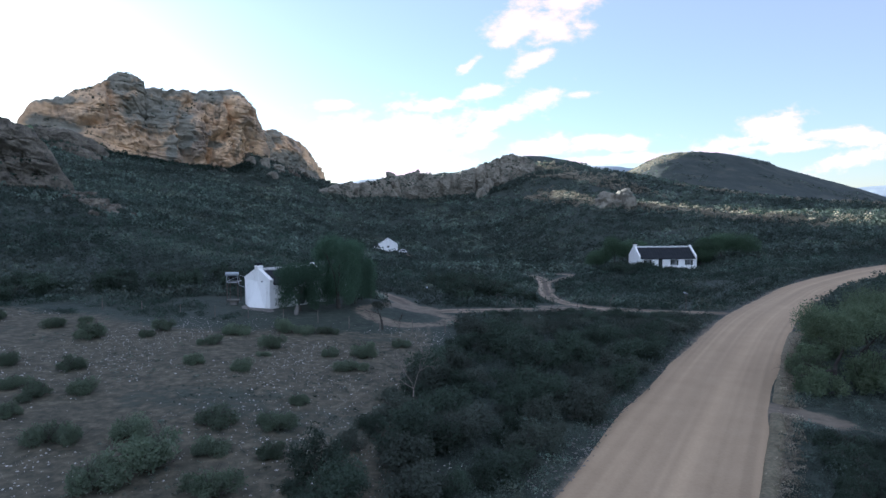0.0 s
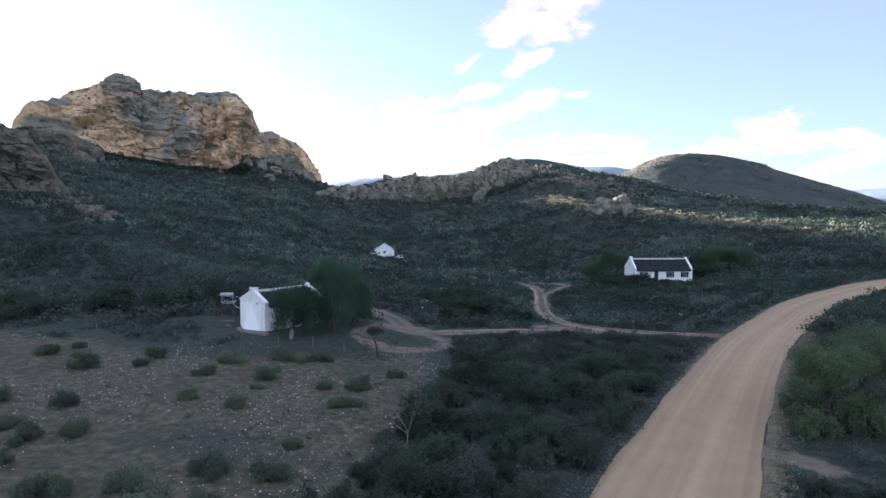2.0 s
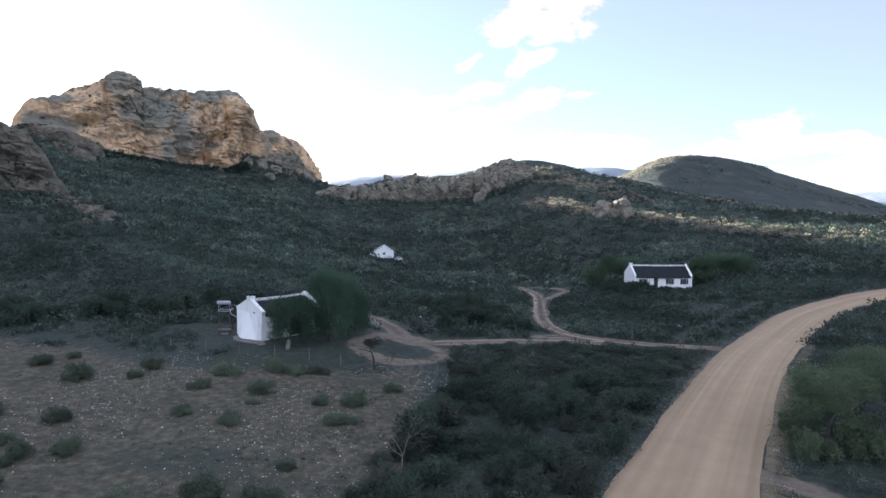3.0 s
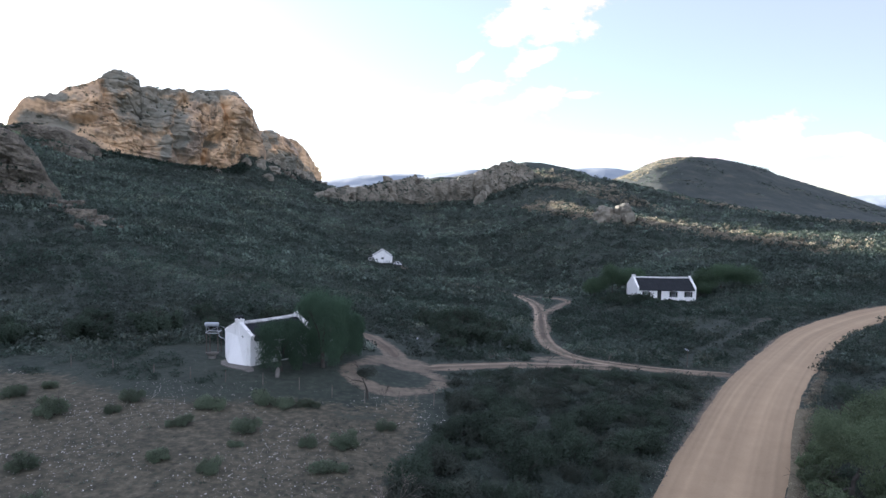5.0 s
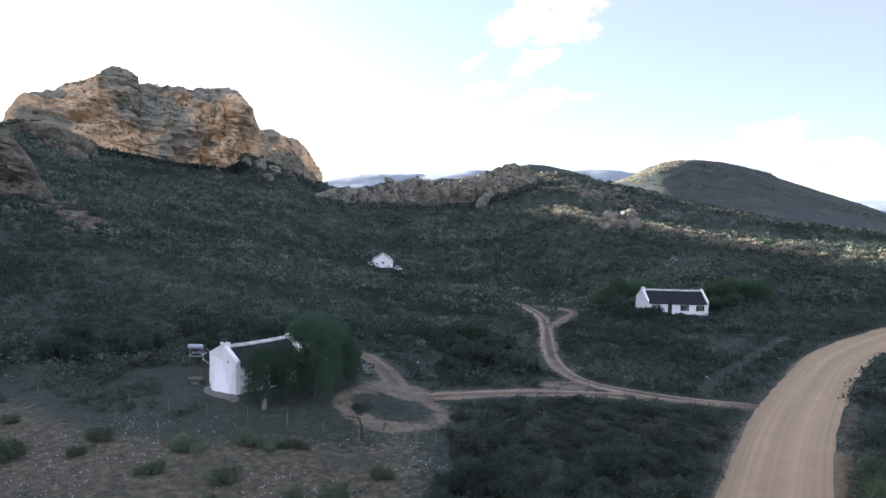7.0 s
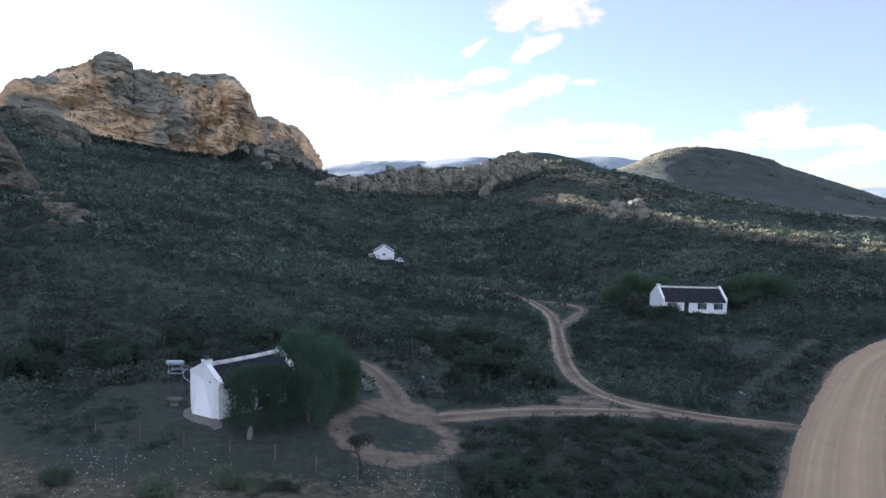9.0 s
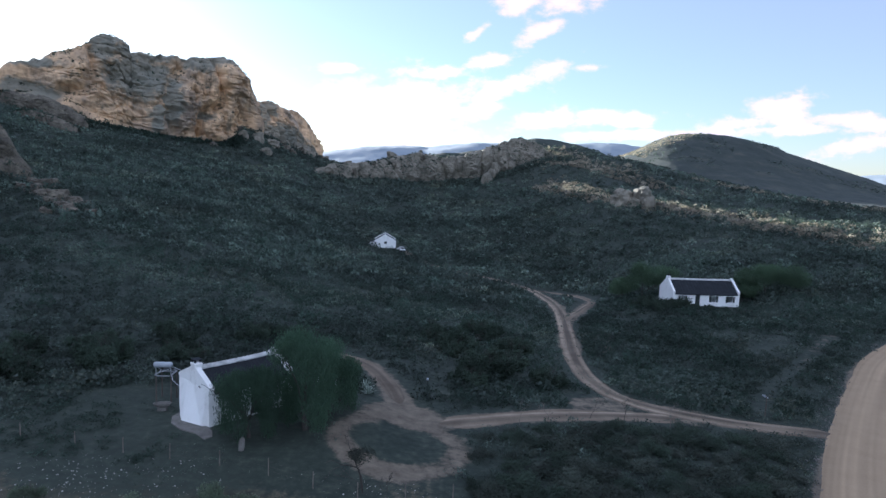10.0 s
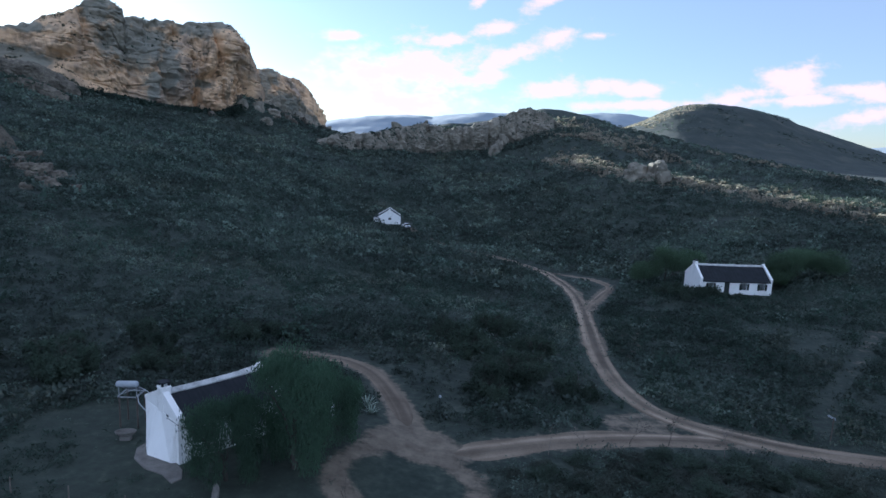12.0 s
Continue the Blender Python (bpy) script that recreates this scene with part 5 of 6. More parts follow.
def shrub_lumps(rs, r, h, n=8):
    out = [(0, 0, h * 0.40, r * 0.5, r * 0.5, h * 0.42)]
    for _ in range(n):
        a, d = rs.uniform(0, 2 * math.pi), rs.uniform(0.3, 0.9) * r
        s = rs.uniform(0.2, 0.46)
        out.append((d * math.cos(a), d * math.sin(a), h * rs.uniform(0.2, 0.72) * (1.1 - 0.4 * d / r), r * s, r * s, h * s * 0.9))
    return out


def shrub_kind(name, seed, r, h, n, leaf, mat, label, category="shrub", group=""):
    """A multi-stemmed shrub at the origin: stems and foliage. Kept as a pattern, moved to its first place later."""
    rs = np.random.RandomState(seed)
    e = thing(name, pose(0, 0, 0), label, category, group)
    bm = bmesh.new()
    for k in range(6):
        a = rs.uniform(0, 2 * math.pi)
        branches(bm, (0.06 * r * math.cos(a), 0.06 * r * math.sin(a), -0.08), (0.6 * math.cos(a), 0.6 * math.sin(a), 1.0), h * 0.55, 0.014 * r + 0.006, 1 if name == "thicket_bush" else 2, rs, 0.5)
    part("stem", bm, BARK, e)
    ob = new("foliage", crown_mesh("foliage", n, shrub_lumps(rs, r, h, 14 if name == "thicket_bush" else 8), leaf, mat, seed + 1, tri=name == "thicket_bush"))
    ob.parent = e
    return e


def place(pattern, used, x, y, yaw, s, zs=1.0, sink=0.05):
    m = Matrix.Translation((x, y, gz(x, y) - sink)) @ Matrix.Rotation(radians(yaw), 4, "Z")
    sc = Vector((s, s, s * zs))
    if not used:
        used.append(1)
        pattern.matrix_world = m @ Matrix.Diagonal((*sc, 1))
        return pattern
    c = copy_thing(pattern, m)
    c.scale = sc
    return c


FIELD_SHRUBS = [(-33.5, 55.4, 1.2), (-32.3, 57.7, .8), (-28.5, 52.3, 1.5), (-24.5, 53.3, .7), (-24.3, 55.7, 1.0), (-18.1, 55.7, 1.4), (-18.5, 51.5, .9), (-17.5, 45.8, 1.0), (-13.6, 44.5, .85), (-13.5, 51.0, 1.1),
                (-13.5, 48.6, .6), (-6.5, 45.7, 1.15), (-6.0, 49.9, 1.4), (-8.6, 49.5, .8), (-14.3, 57.2, 1.1), (-12.3, 57.1, 1.1), (-10.4, 57.5, .9), (-24.6, 43.8, 1.2), (-21.1, 39.0, .9), (-29.0, 43.9, .9)]
FIELD_SHRUBS2 = [(-25.8, 39.5, 1.1), (-23.3, 38.1, 1.2), (-22.7, 35.0, .9), (-18.6, 31.9, 1.1), (-17.3, 31.8, .8), (-11.7, 34.9, 1.3), (-8.5, 34.3, 1.15), (-8.2, 38.2, .75), (-14.9, 32.8, 1.1), (-12.4, 29.3, 1.7),
                 (-10.6, 31.2, 1.0), (-9.0, 27.2, 1.2), (-7.6, 30.9, .9), (-3.6, 53.8, .9), (-36, 48, 1.2), (-40, 57, 1.3), (-31, 36, 1.2), (-28, 31, 1.3), (-13.5, 27.6, 1.3)]
patterns = [(shrub_kind("field_shrub", 100 + 7 * k, 1.0, 0.85 + 0.08 * k, 2600, 0.10, BUSH, "low olive-green shrub on the stony field", "shrub", "field shrubs"), []) for k in range(5)]
rng = random.Random(11)
for k, (x, y, r) in enumerate(FIELD_SHRUBS + FIELD_SHRUBS2):
    p, used = patterns[k % 5]
    place(p, used, x, y, rng.uniform(0, 360), r * 0.95, rng.uniform(0.85, 1.25))

# dense bushes between the field and the road, and past the road
patterns = [(shrub_kind("thicket_bush", 200 + 9 * k, 1.0, 1.15 + 0.1 * k, 2600, 0.125, DRYBUSH if k in (1, 3) else THICKET, "tall dark bush in the thicket by the road", "bush", "roadside thicket"), []) for k in range(5)]
rng = random.Random(12)


def inside(x, y, poly):
    hit = False
    for (x0, y0), (x1, y1) in zip(poly, poly[1:] + poly[:1]):
        if (y0 > y) != (y1 > y) and x < x0 + (y - y0) / (y1 - y0) * (x1 - x0):
            hit = not hit
    return hit


def clear(x, y, r):
    wd = way_distance(np.array([x]), np.array([y]), ["road"])[0] - 3.35
    wt_ = way_distance(np.array([x]), np.array([y]), ["track", "branch", "drive", "back"])[0] - 1.4
    ws = way_distance(np.array([x]), np.array([y]), ["side"])[0] - 2.3
    hs = min(math.hypot(x + 16, y - 70) - 6.5, math.hypot(x - 48, y - 139) - 8)
    return min(wd, wt_, ws, hs) > r * 0.85


THICKET_AREA = [(-8, 20), (-5.5, 33), (-2.8, 42), (0.2, 51), (2.5, 61.5), (5.5, 67), (8.5, 72.5), (14, 75.0), (22, 75.2), (27.5, 72.5), (24, 64), (13, 45), (4, 28), (-1, 18)]
EAST_AREA = [(16, 22), (14.5, 30), (24, 44), (40, 66), (62, 95), (110, 122), (110, 60), (70, 40), (40, 22)]
made = []


def fill(area, count, rmin, rmax, gap, pats, zs=(0.8, 1.25)):
    xs, ys = [p[0] for p in area], [p[1] for p in area]
    tries = n = 0
    while n < count and tries < 6000:
        tries += 1
        x, y, r = rng.uniform(min(xs), max(xs)), rng.uniform(min(ys), max(ys)), rng.uniform(rmin, rmax)
        if inside(x, y, area) and clear(x, y, r) and all(math.hypot(x - a, y - b) > gap * (r + c) for a, b, c in made):
            made.append((x, y, r))
            p, used = pats[n % len(pats)]
            low = 1 - 0.48 * smooth(y, 54, 67) if x < 30 else 1.0          # low growth by the farm junction
            place(p, used, x, y, rng.uniform(0, 360), r, low * rng.uniform(*zs))
            n += 1


NEAR_EAST = [(15.8, 27.0), (18.6, 33), (21.4, 36.6), (25.5, 38.5), (29, 38), (22, 26)]
verge = [(shrub_kind("verge_bush", 250 + 9 * k, 1.0, 0.95, 2600, 0.10, THICKET, "low dark bush behind the road berm", "bush", "verge bushes"), []) for k in range(3)]
fill(NEAR_EAST, 62, 0.5, 1.15, 0.33, verge, (0.7, 1.1))
ROADTREES = []
fill(THICKET_AREA, 190, 0.6, 1.7, 0.44, patterns)
# the tall green bush that leans over the road
big = [(shrub_kind("roadside_bush", 300 + 9 * k, 1.0, 1.3, 4200, 0.10, ROADLEAF, "large olive-green bush overhanging the gravel road", "bush", "roadside bushes"), []) for k in range(3)]
for k, (x, y, r, zs) in enumerate([(24.6, 43.6, 1.6, 1.1), (25.8, 47.0, 1.6, 1.0), (28.4, 44.5, 2.0, 1.2), (28.0, 50.5, 1.6, 1.1), (34.5, 57, 2.2, 1.1), (31.5, 53.5, 1.8, 1.1)]):
    made.append((x, y, r))
    place(big[k % 3][0], big[k % 3][1], x, y, 70 * k, r, zs)
for k, (x, y, h, r) in enumerate([(26.4, 44.6, 6.4, 2.9), (30.6, 48.2, 7.0, 3.5), (33.6, 43.6, 6.6, 3.5), (31.0, 41.2, 5.2, 2.8), (36.5, 52.5, 6.2, 3.4), (40.5, 47.0, 6.6, 3.6)]):
    made.append((x, y, r * 0.7))
    ROADTREES.append((x, y, h, r, 460 + k))
fill(EAST_AREA, 90, 0.9, 2.3, 0.5, patterns)
YARD_EDGE = [(-0.4, 61), (1.6, 65), (2.3, 70.6), (8, 73), (14, 75), (16, 73), (8.5, 70), (5.5, 66), (3.0, 60)]
fill(YARD_EDGE, 20, 0.6, 1.2, 0.36, patterns)


def tree(x, y, h, r, seed, label, mat=TREELEAF, n=9000, leaf=0.16, droop=0.0, trunk_h=0.35, category="tree", name="tree", group="", lean=(0, 0), low=0.40):
    rs = np.random.RandomState(seed)
    e = thing(name, pose(x, y, gz(x, y)), label, category, group)
    bm = bmesh.new()
    ends = []
    branches(bm, (0, 0, -0.3), (lean[0], lean[1], 1), h * trunk_h + 0.3, 0.03 * h, 3, rs, 0.30 if droop else 0.5, 0.012, 0.10, (2, 3), 7, ends)
    part("trunk", bm, BARK, e)
    lumps = []
    for k in range(11 if low > 0.35 else 17):
        a = rs.uniform(0, 2 * math.pi)
        d = r * math.sqrt(rs.uniform(0.02, 0.75)) * 0.85
        f = 1 - (d / r) ** 2 * 0.55
        s = rs.uniform(0.30, 0.48) * r
        lumps.append((d * math.cos(a), d * math.sin(a), h * (low + (0.82 - low) * f * rs.uniform(0.6 if low < 0.4 else 0.75, 1.0)), s, s, s * rs.uniform(0.7, 1.0)))
        if droop:     # hanging skirts of foliage
            lumps.append((d * 1.12 * math.cos(a), d * 1.12 * math.sin(a), h * rs.uniform(0.30, 0.45), s * 0.6, s * 0.6, h * 0.22))
            if k % 2:
                lumps.append((d * 1.2 * math.cos(a), d * 1.2 * math.sin(a), h * rs.uniform(0.14, 0.26), s * 0.6, s * 0.6, h * 0.14))
    ob = new("crown", crown_mesh("crown", n, lumps, leaf, mat, seed + 3, h * (0.05 if droop or low < 0.4 else 0.22), 2.2 if droop else 0))
    ob.parent = e
    return e


tree(-11.2, 67.4, 8.3, 3.1, 401, "tall drooping dark-green pepper tree in front of the cottage", n=26000, leaf=0.13, droop=1)
tree(-14.9, 65.7, 5.5, 2.6, 402, "drooping dark-green pepper tree in front of the cottage", n=17000, leaf=0.13, droop=1)
tree(-10.0, 70.6, 6.0, 2.5, 403, "broad dark-green pepper tree beside the driveway", n=15000, leaf=0.13, droop=1)
tree(-9.6, 73.4, 4.0, 1.9, 405, "small dark-green pepper tree beside the driveway", n=6000, leaf=0.15, droop=1)
for x, y, h, r, sd in ROADTREES:
    tree(x, y, h, r, sd, "tall olive-green tree leaning over the gravel road", ROADLEAF, 15000, 0.115, group="roadside trees", trunk_h=0.28)
tree(-5.9, 60.6, 3.4, 0.95, 407, "slender sapling with sparse leaves beside the yard fence", DRYBUSH, 1100, 0.11, trunk_h=0.45, low=0.45)
VALLEY_TREES = [(39.5, 146.5, 7.6, 3.8), (35.2, 145.5, 5.8, 3.2), (44.5, 148.5, 7.2, 3.6), (59.6, 144.5, 6.6, 3.4), (64.2, 145.5, 7.8, 4.2), (69.6, 145.0, 6.4, 3.8), (57.6, 141.5, 4.2, 2.2)]
for k, (x, y, h, r) in enumerate(VALLEY_TREES):
    tree(x, y, h, r, 420 + k, "dense dark-green tree behind the long cottage", COTTAGELEAF, 11000, 0.20, group="cottage trees", trunk_h=0.25, low=0.05)
VALLEY_BUSHES = [(3.5, 88.0, 3.2), (6.5, 93.0, 3.0), (1.0, 97.5, 3.2), (8.0, 100.0, 2.8), (-1.5, 103.0, 2.8), (5.0, 108.0, 3.0), (10.5, 86.5, 2.2), (2.0, 84.0, 2.2), (-27.0, 83.0, 2.6), (-33.0, 79.0, 2.8), (-38.5, 74.0, 2.8),
                 (-44.0, 70.5, 2.6), (-23.0, 93.5, 2.2), (-30.5, 88.0, 2.4), (-36.0, 83.0, 2.4), (-41.0, 79.0, 2.4), (-49.0, 73.0, 2.6), (38.8, 134.8, 2.8), (41.9, 134.0, 2.4), (44.4, 133.6, 1.5), (46.9, 133.2, 1.0), (51.0, 134.2, 0.7), (37.0, 138.0, 2.6), (48.6, 133.8, 1.2), (-20.0, 96.0, 2.0), (-46, 66, 2.0)]
rng = random.Random(21)
valley = [(shrub_kind("valley_bush", 270 + 9 * k, 1.0, 1.25, 1700, 0.16, THICKET, "dense dark bush on the valley floor", "bush", "valley bushes"), []) for k in range(3)]
for k, (x, y, r) in enumerate(VALLEY_BUSHES):
    for q in range(3):
        p, used = valley[(k + q) % 3]
        a = 2.1 * q + k
        place(p, used, x + 0.5 * r * math.cos(a), y + 0.5 * r * math.sin(a), rng.uniform(0, 360), 0.62 * r * rng.uniform(0.8, 1.1), rng.uniform(0.9, 1.3))


def dead_tree(x, y, h, seed, label="bare grey dead tree beside the track", depth=4, r=0.013):
    rs = np.random.RandomState(seed)
    e = thing("dead_tree", pose(x, y, gz(x, y)), label, "dead tree", "bare trees")
    bm = bmesh.new()
    branches(bm, (0, 0, -0.2), (0.05, 0.05, 1), h * 0.38, h * r, depth, rs, 0.42, 0.007, 0.10, (2, 3))
    part("branchwork", bm, BARK if seed % 2 else TWIG, e)


for k, (x, y, h) in enumerate([(12.6, 76.6, 2.6), (5.8, 73.6, 2.4), (15.8, 76.9, 2.4), (-1.6, 37.0, 4.4), (-5.8, 60.2, 3.3), (8.6, 75.3, 1.9), (-12.2, 88.4, 2.6), (19.5, 75.5, 2.4), (-4.2, 59.0, 2.2)]):
    dead_tree(x, y, h, 501 + k)


def agave(x, y, s, seed):
    rs = np.random.RandomState(seed)
    e = thing("agave", pose(x, y, gz(x, y), 0, 0, rs.uniform(0, 360)), "pale spiky agave rosette by the driveway", "agave", "agaves")
    for k in range(22):
        a, tilt = k * 2.4, 0.25 + 0.9 * (k / 22)
        bm = bmesh.new()
        d = Vector((math.cos(a) * math.sin(tilt), math.sin(a) * math.sin(tilt), math.cos(tilt)))
        side = Vector((-math.sin(a), math.cos(a), 0))
        rows = []
        for j in range(5):
            f = j / 4
            c = d * s * f - Vector((0, 0, 0.18 * s * f * f * (k / 22)))
            w = 0.07 * s * (1 - f) ** 0.7 * (0.7 + f)
            rows.append([bm.verts.new(c - side * w + Vector((0, 0, 0.03 * s))), bm.verts.new(c), bm.verts.new(c + side * w + Vector((0, 0, 0.03 * s)))])
        for r0, r1 in zip(rows, rows[1:]):
            for j in (0, 1):
                bm.faces.new((r0[j], r0[j + 1], r1[j + 1], r1[j]))
        part("leaf", bm, AGAVE, e)


agave(-8.2, 78.6, 1.1, 1), agave(-7.7, 77.0, 0.9, 2), agave(-9.2, 80.0, 0.8, 3)

# fence posts round the yard
def yard_fence():
    rs = random.Random(6)
    e = thing("yard_fence", pose(0, 0, 0), "line of thin weathered fence posts with wire", "fence")
    line = way_points([(-34, 63.5), (-26, 63), (-19, 62), (-12, 60.8), (-6, 59.5), (0, 60)], 2.8)
    tops = []
    for x, y in line:
        bm = bmesh.new()
        z = gz(x, y)
        h = rs.uniform(1.0, 1.25)
        tube(bm, [(x, y, z - 0.3), (x + rs.uniform(-0.03, 0.03), y, z + h)], [0.045, 0.035], 6)
        part("post", bm, TWIG, e)
        tops.append((x, y, z))
    for k in range(3):
        bm = bmesh.new()
        tube(bm, [(x, y + 0.045, z + 0.3 + 0.3 * k) for x, y, z in tops], [0.0025] * len(tops), 4)
        part("wire", bm, OLDWOOD, e)


yard_fence()

# ---- cover that nobody could count ----
def scatter(name, templates, P, scale, zscale, rs, mat, label, category, pale_most=1.0):
    """One mesh of many turned and scaled copies of leaf clouds."""
    V, T = [], []
    kind = rs.randint(0, len(templates), len(P))
    yaw = rs.uniform(0, 2 * math.pi, len(P))
    pale = fbm(pts(P[:, 0] / 40, P[:, 1] / 40), 2, 99)
    tone = np.where(rs.uniform(0, 1, len(P)) < 0.13 + 0.16 * pale, rs.uniform(0.45, 1, len(P)), rs.uniform(0, 0.42, len(P)))
    tone = np.clip(tone * pale_most + 0.2 * fbm(pts(P[:, 0] / 17, P[:, 1] / 17), 3, 97), 0, 1)
    for k, tpl in enumerate(templates):
        q = np.where(kind == k)[0]
        c, s = np.cos(yaw[q])[:, None], np.sin(yaw[q])[:, None]
        x = (tpl[None, :, 0] * c - tpl[None, :, 1] * s) * scale[q, None] + P[q, 0][:, None]
        y = (tpl[None, :, 0] * s + tpl[None, :, 1] * c) * scale[q, None] + P[q, 1][:, None]
        z = tpl[None, :, 2] * (scale * zscale)[q, None] + P[q, 2][:, None]
        V.append(np.stack([x, y, z], -1).reshape(-1, 3))
        T.append(np.repeat(tone[q], len(tpl)))
    V, T = np.vstack(V), np.concatenate(T)
    me = fast_mesh(name, V, np.arange(len(V)).reshape(-1, 3), mat, False, tone=T)
    return tagged(new(name, me), label, category, kind="stuff")


def leaf_templates(count, leaves, leaf, seed, h=0.9):
    """Shrubs of single small leaves, three corners each."""
    out = []
    for k in range(count):
        rs = np.random.RandomState(seed + k)
        c = crown_points(leaves, shrub_lumps(rs, 1.0, h, 6), rs, 0.6)
        c[:, 2] = np.maximum(c[:, 2], 0.0)
        out.append(leaf_quads(c, leaf, rs)[:, [0, 1, 3]].reshape(-1, 3))
    return out


def hill_points(n, y0, y1, seed, spread=0.79, xmax=330):
    rs = np.random.RandomState(seed)
    y = y0 + (y1 - y0) * rs.uniform(0, 1, n) ** 0.85
    half = np.minimum((y + 25) * spread, xmax)
    x = rs.uniform(-1, 1, n) * half
    clump = fbm(pts(x / 14, y / 14), 3, 91)
    keep = rs.uniform(-1.5, 0.6, n) < clump + 0.45
    wd = np.minimum(way_distance(x, y, ["road"]) - 4.15, way_distance(x, y, ["track", "drive", "back", "branch"]) - 2.2 - 1.6 * smooth(y, 120, 170) * (1 - smooth(y, 188, 198)) + 1.5 * smooth(y, 190, 202) * (1 - smooth(y, 224, 229)))
    keep &= (wd > 0) & (way_distance(x, y, ["side"]) > 1.7) & (way_distance(x, y, ["gully"]) > 0.7 + 1.2 * rs.uniform(0, 1, n) ** 2)
    for px, py, _, pr in PADS:
        keep &= np.hypot(x - px, y - py) > pr * 0.95
    keep &= ~((y < 63) & (x < 1))
    keep &= ~(((np.hypot((x + 22) / 1.2, y - 67) < 8.5) | ((y < 66) & (x < -8))) | (np.hypot(x - 14.5, y - 81) < 4) | (np.hypot(x + 6, y - 73) < 5))
    keep &= ~((x > 45) & (y > 195) & (rs.uniform(0, 1, n) < 0.45))
    keep &= np.hypot(x + 4.0, y - 67.0) > 5.7
    # under the cliff no bush grows
    cy = np.interp(x, [c[0] for c in CLIFF], [c[1] for c in CLIFF])
    keep &= ~((x < -112) & (y > cy + 4))
    x, y = x[keep], y[keep]
    return np.stack([x, y, ground_height(x, y) - 0.08], 1), rs


P, rs = hill_points(28000, 22, 150, 5)
q = (P[:, 1] < 78) & (P[:, 0] > -12)
N = np.repeat(P[q], 2, 0) + rs.uniform(-0.7, 0.7, (2 * q.sum(), 3)) * np.array([1, 1, 0.02])
east = N[:, 0] > np.interp(N[:, 1], [r[1] for r in ROAD], [r[0] for r in ROAD])
N = N[way_distance(N[:, 0], N[:, 1], ["road"]) > np.where(east, 5.1, 4.0)]
near = N[:, 1] < 48
M = N[near]
scatter("roadside_scrub", leaf_templates(9, 110, 0.15, 330), M, 0.25 + 0.8 * rs.uniform(0, 1, len(M)) ** 2, rs.uniform(0.8, 1.3, len(M)), rs, SCRUB, "fine-leaved grey-green scrub beside the gravel road", "scrub", 0.6)
M = N[~near]
scatter("roadside_scrub", leaf_templates(9, 46, 0.25, 330), M, 0.25 + 0.8 * rs.uniform(0, 1, len(M)) ** 2, rs.uniform(0.8, 1.3, len(M)), rs, SCRUB, "fine-leaved grey-green scrub along the farm road", "scrub", 0.6)
P = P[~q]
scatter("near_scrub", leaf_templates(9, 40, 0.37, 30), P, 0.4 + 1.15 * rs.uniform(0, 1, len(P)) ** 2, rs.uniform(0.8, 1.2, len(P)), rs, SCRUB, "knee-high grey-green scrub on the valley floor", "scrub", 0.6)
rs = np.random.RandomState(65)
x, y = rs.uniform(-34, 84, 15000), rs.uniform(77, 152, 15000)
q = (fbm(pts(x / 8, y / 8), 3, 107) > -0.12) & (way_distance(x, y, ["road"]) > 4.8) & (way_distance(x, y, ["track", "drive", "back", "branch"]) > 2.1) & (way_distance(x, y, ["gully"]) > 1.2) & (np.hypot(x - 14.5, y - 81) > 3.6) & (np.hypot(x - 48, (y - 139) * 1.6) > 8.5) & (np.abs(x) < (y + 20) * 0.8)
P = np.stack([x[q], y[q], ground_height(x[q], y[q]) - 0.06], 1)
scatter("valley_scrub", leaf_templates(8, 44, 0.30, 350, 0.9), P, 0.3 + 0.85 * rs.uniform(0, 1, len(P)) ** 1.8, rs.uniform(0.8, 1.3, len(P)), rs, DARKSCRUB, "dark dense scrub filling the valley floor", "scrub")
P, rs = hill_points(4200, 90, 300, 8)
scatter("hillside_bushes", leaf_templates(10, 64, 0.26, 360, 1.1), P, 1.1 + 1.7 * rs.uniform(0, 1, len(P)) ** 1.8, rs.uniform(0.75, 1.1, len(P)), rs, DARKSCRUB, "rounded dark bushes scattered over the slopes", "bush")
P, rs = hill_points(46000, 142, 310, 6)
scatter("hillside_scrub", leaf_templates(10, 20, 0.52, 50), P, 0.6 + 1.9 * rs.uniform(0, 1, len(P)) ** 2.2, rs.uniform(0.75, 1.2, len(P)), rs, SCRUB, "dense grey-green scrub covering the hillsides", "scrub")
P, rs = hill_points(26000, 290, 432, 7)
scatter("upper_scrub", leaf_templates(10, 20, 0.6, 70), P, 0.8 + 1.9 * rs.uniform(0, 1, len(P)) ** 2, rs.uniform(0.7, 1.1, len(P)), rs, SCRUB, "scrub on the upper slopes and the saddle", "scrub")


def verge_points(n, way, lo, hi, seed, along=(0.0, 1.0)):
    """Points beside a way, thinning out with the distance."""
    rs = np.random.RandomState(seed)
    w = WAYS[way]
    t = np.gradient(w, axis=0)
    t /= np.linalg.norm(t, axis=1)[:, None]
    k = rs.randint(int(len(w) * along[0]), int(len(w) * along[1]), n)
    d = (lo + (hi - lo) * rs.uniform(0, 1, n) ** 1.3) * rs.choice([-1, 1], n)
    d = np.where((d > 0) & (way == "road"), d + 0.9, d)          # clear of the wider eastern edge
    x, y = w[k, 0] + t[k, 1] * d + rs.uniform(-0.5, 0.5, n), w[k, 1] - t[k, 0] * d + rs.uniform(-0.5, 0.5, n)
    return np.stack([x, y, ground_height(x, y) - 0.04], 1), rs


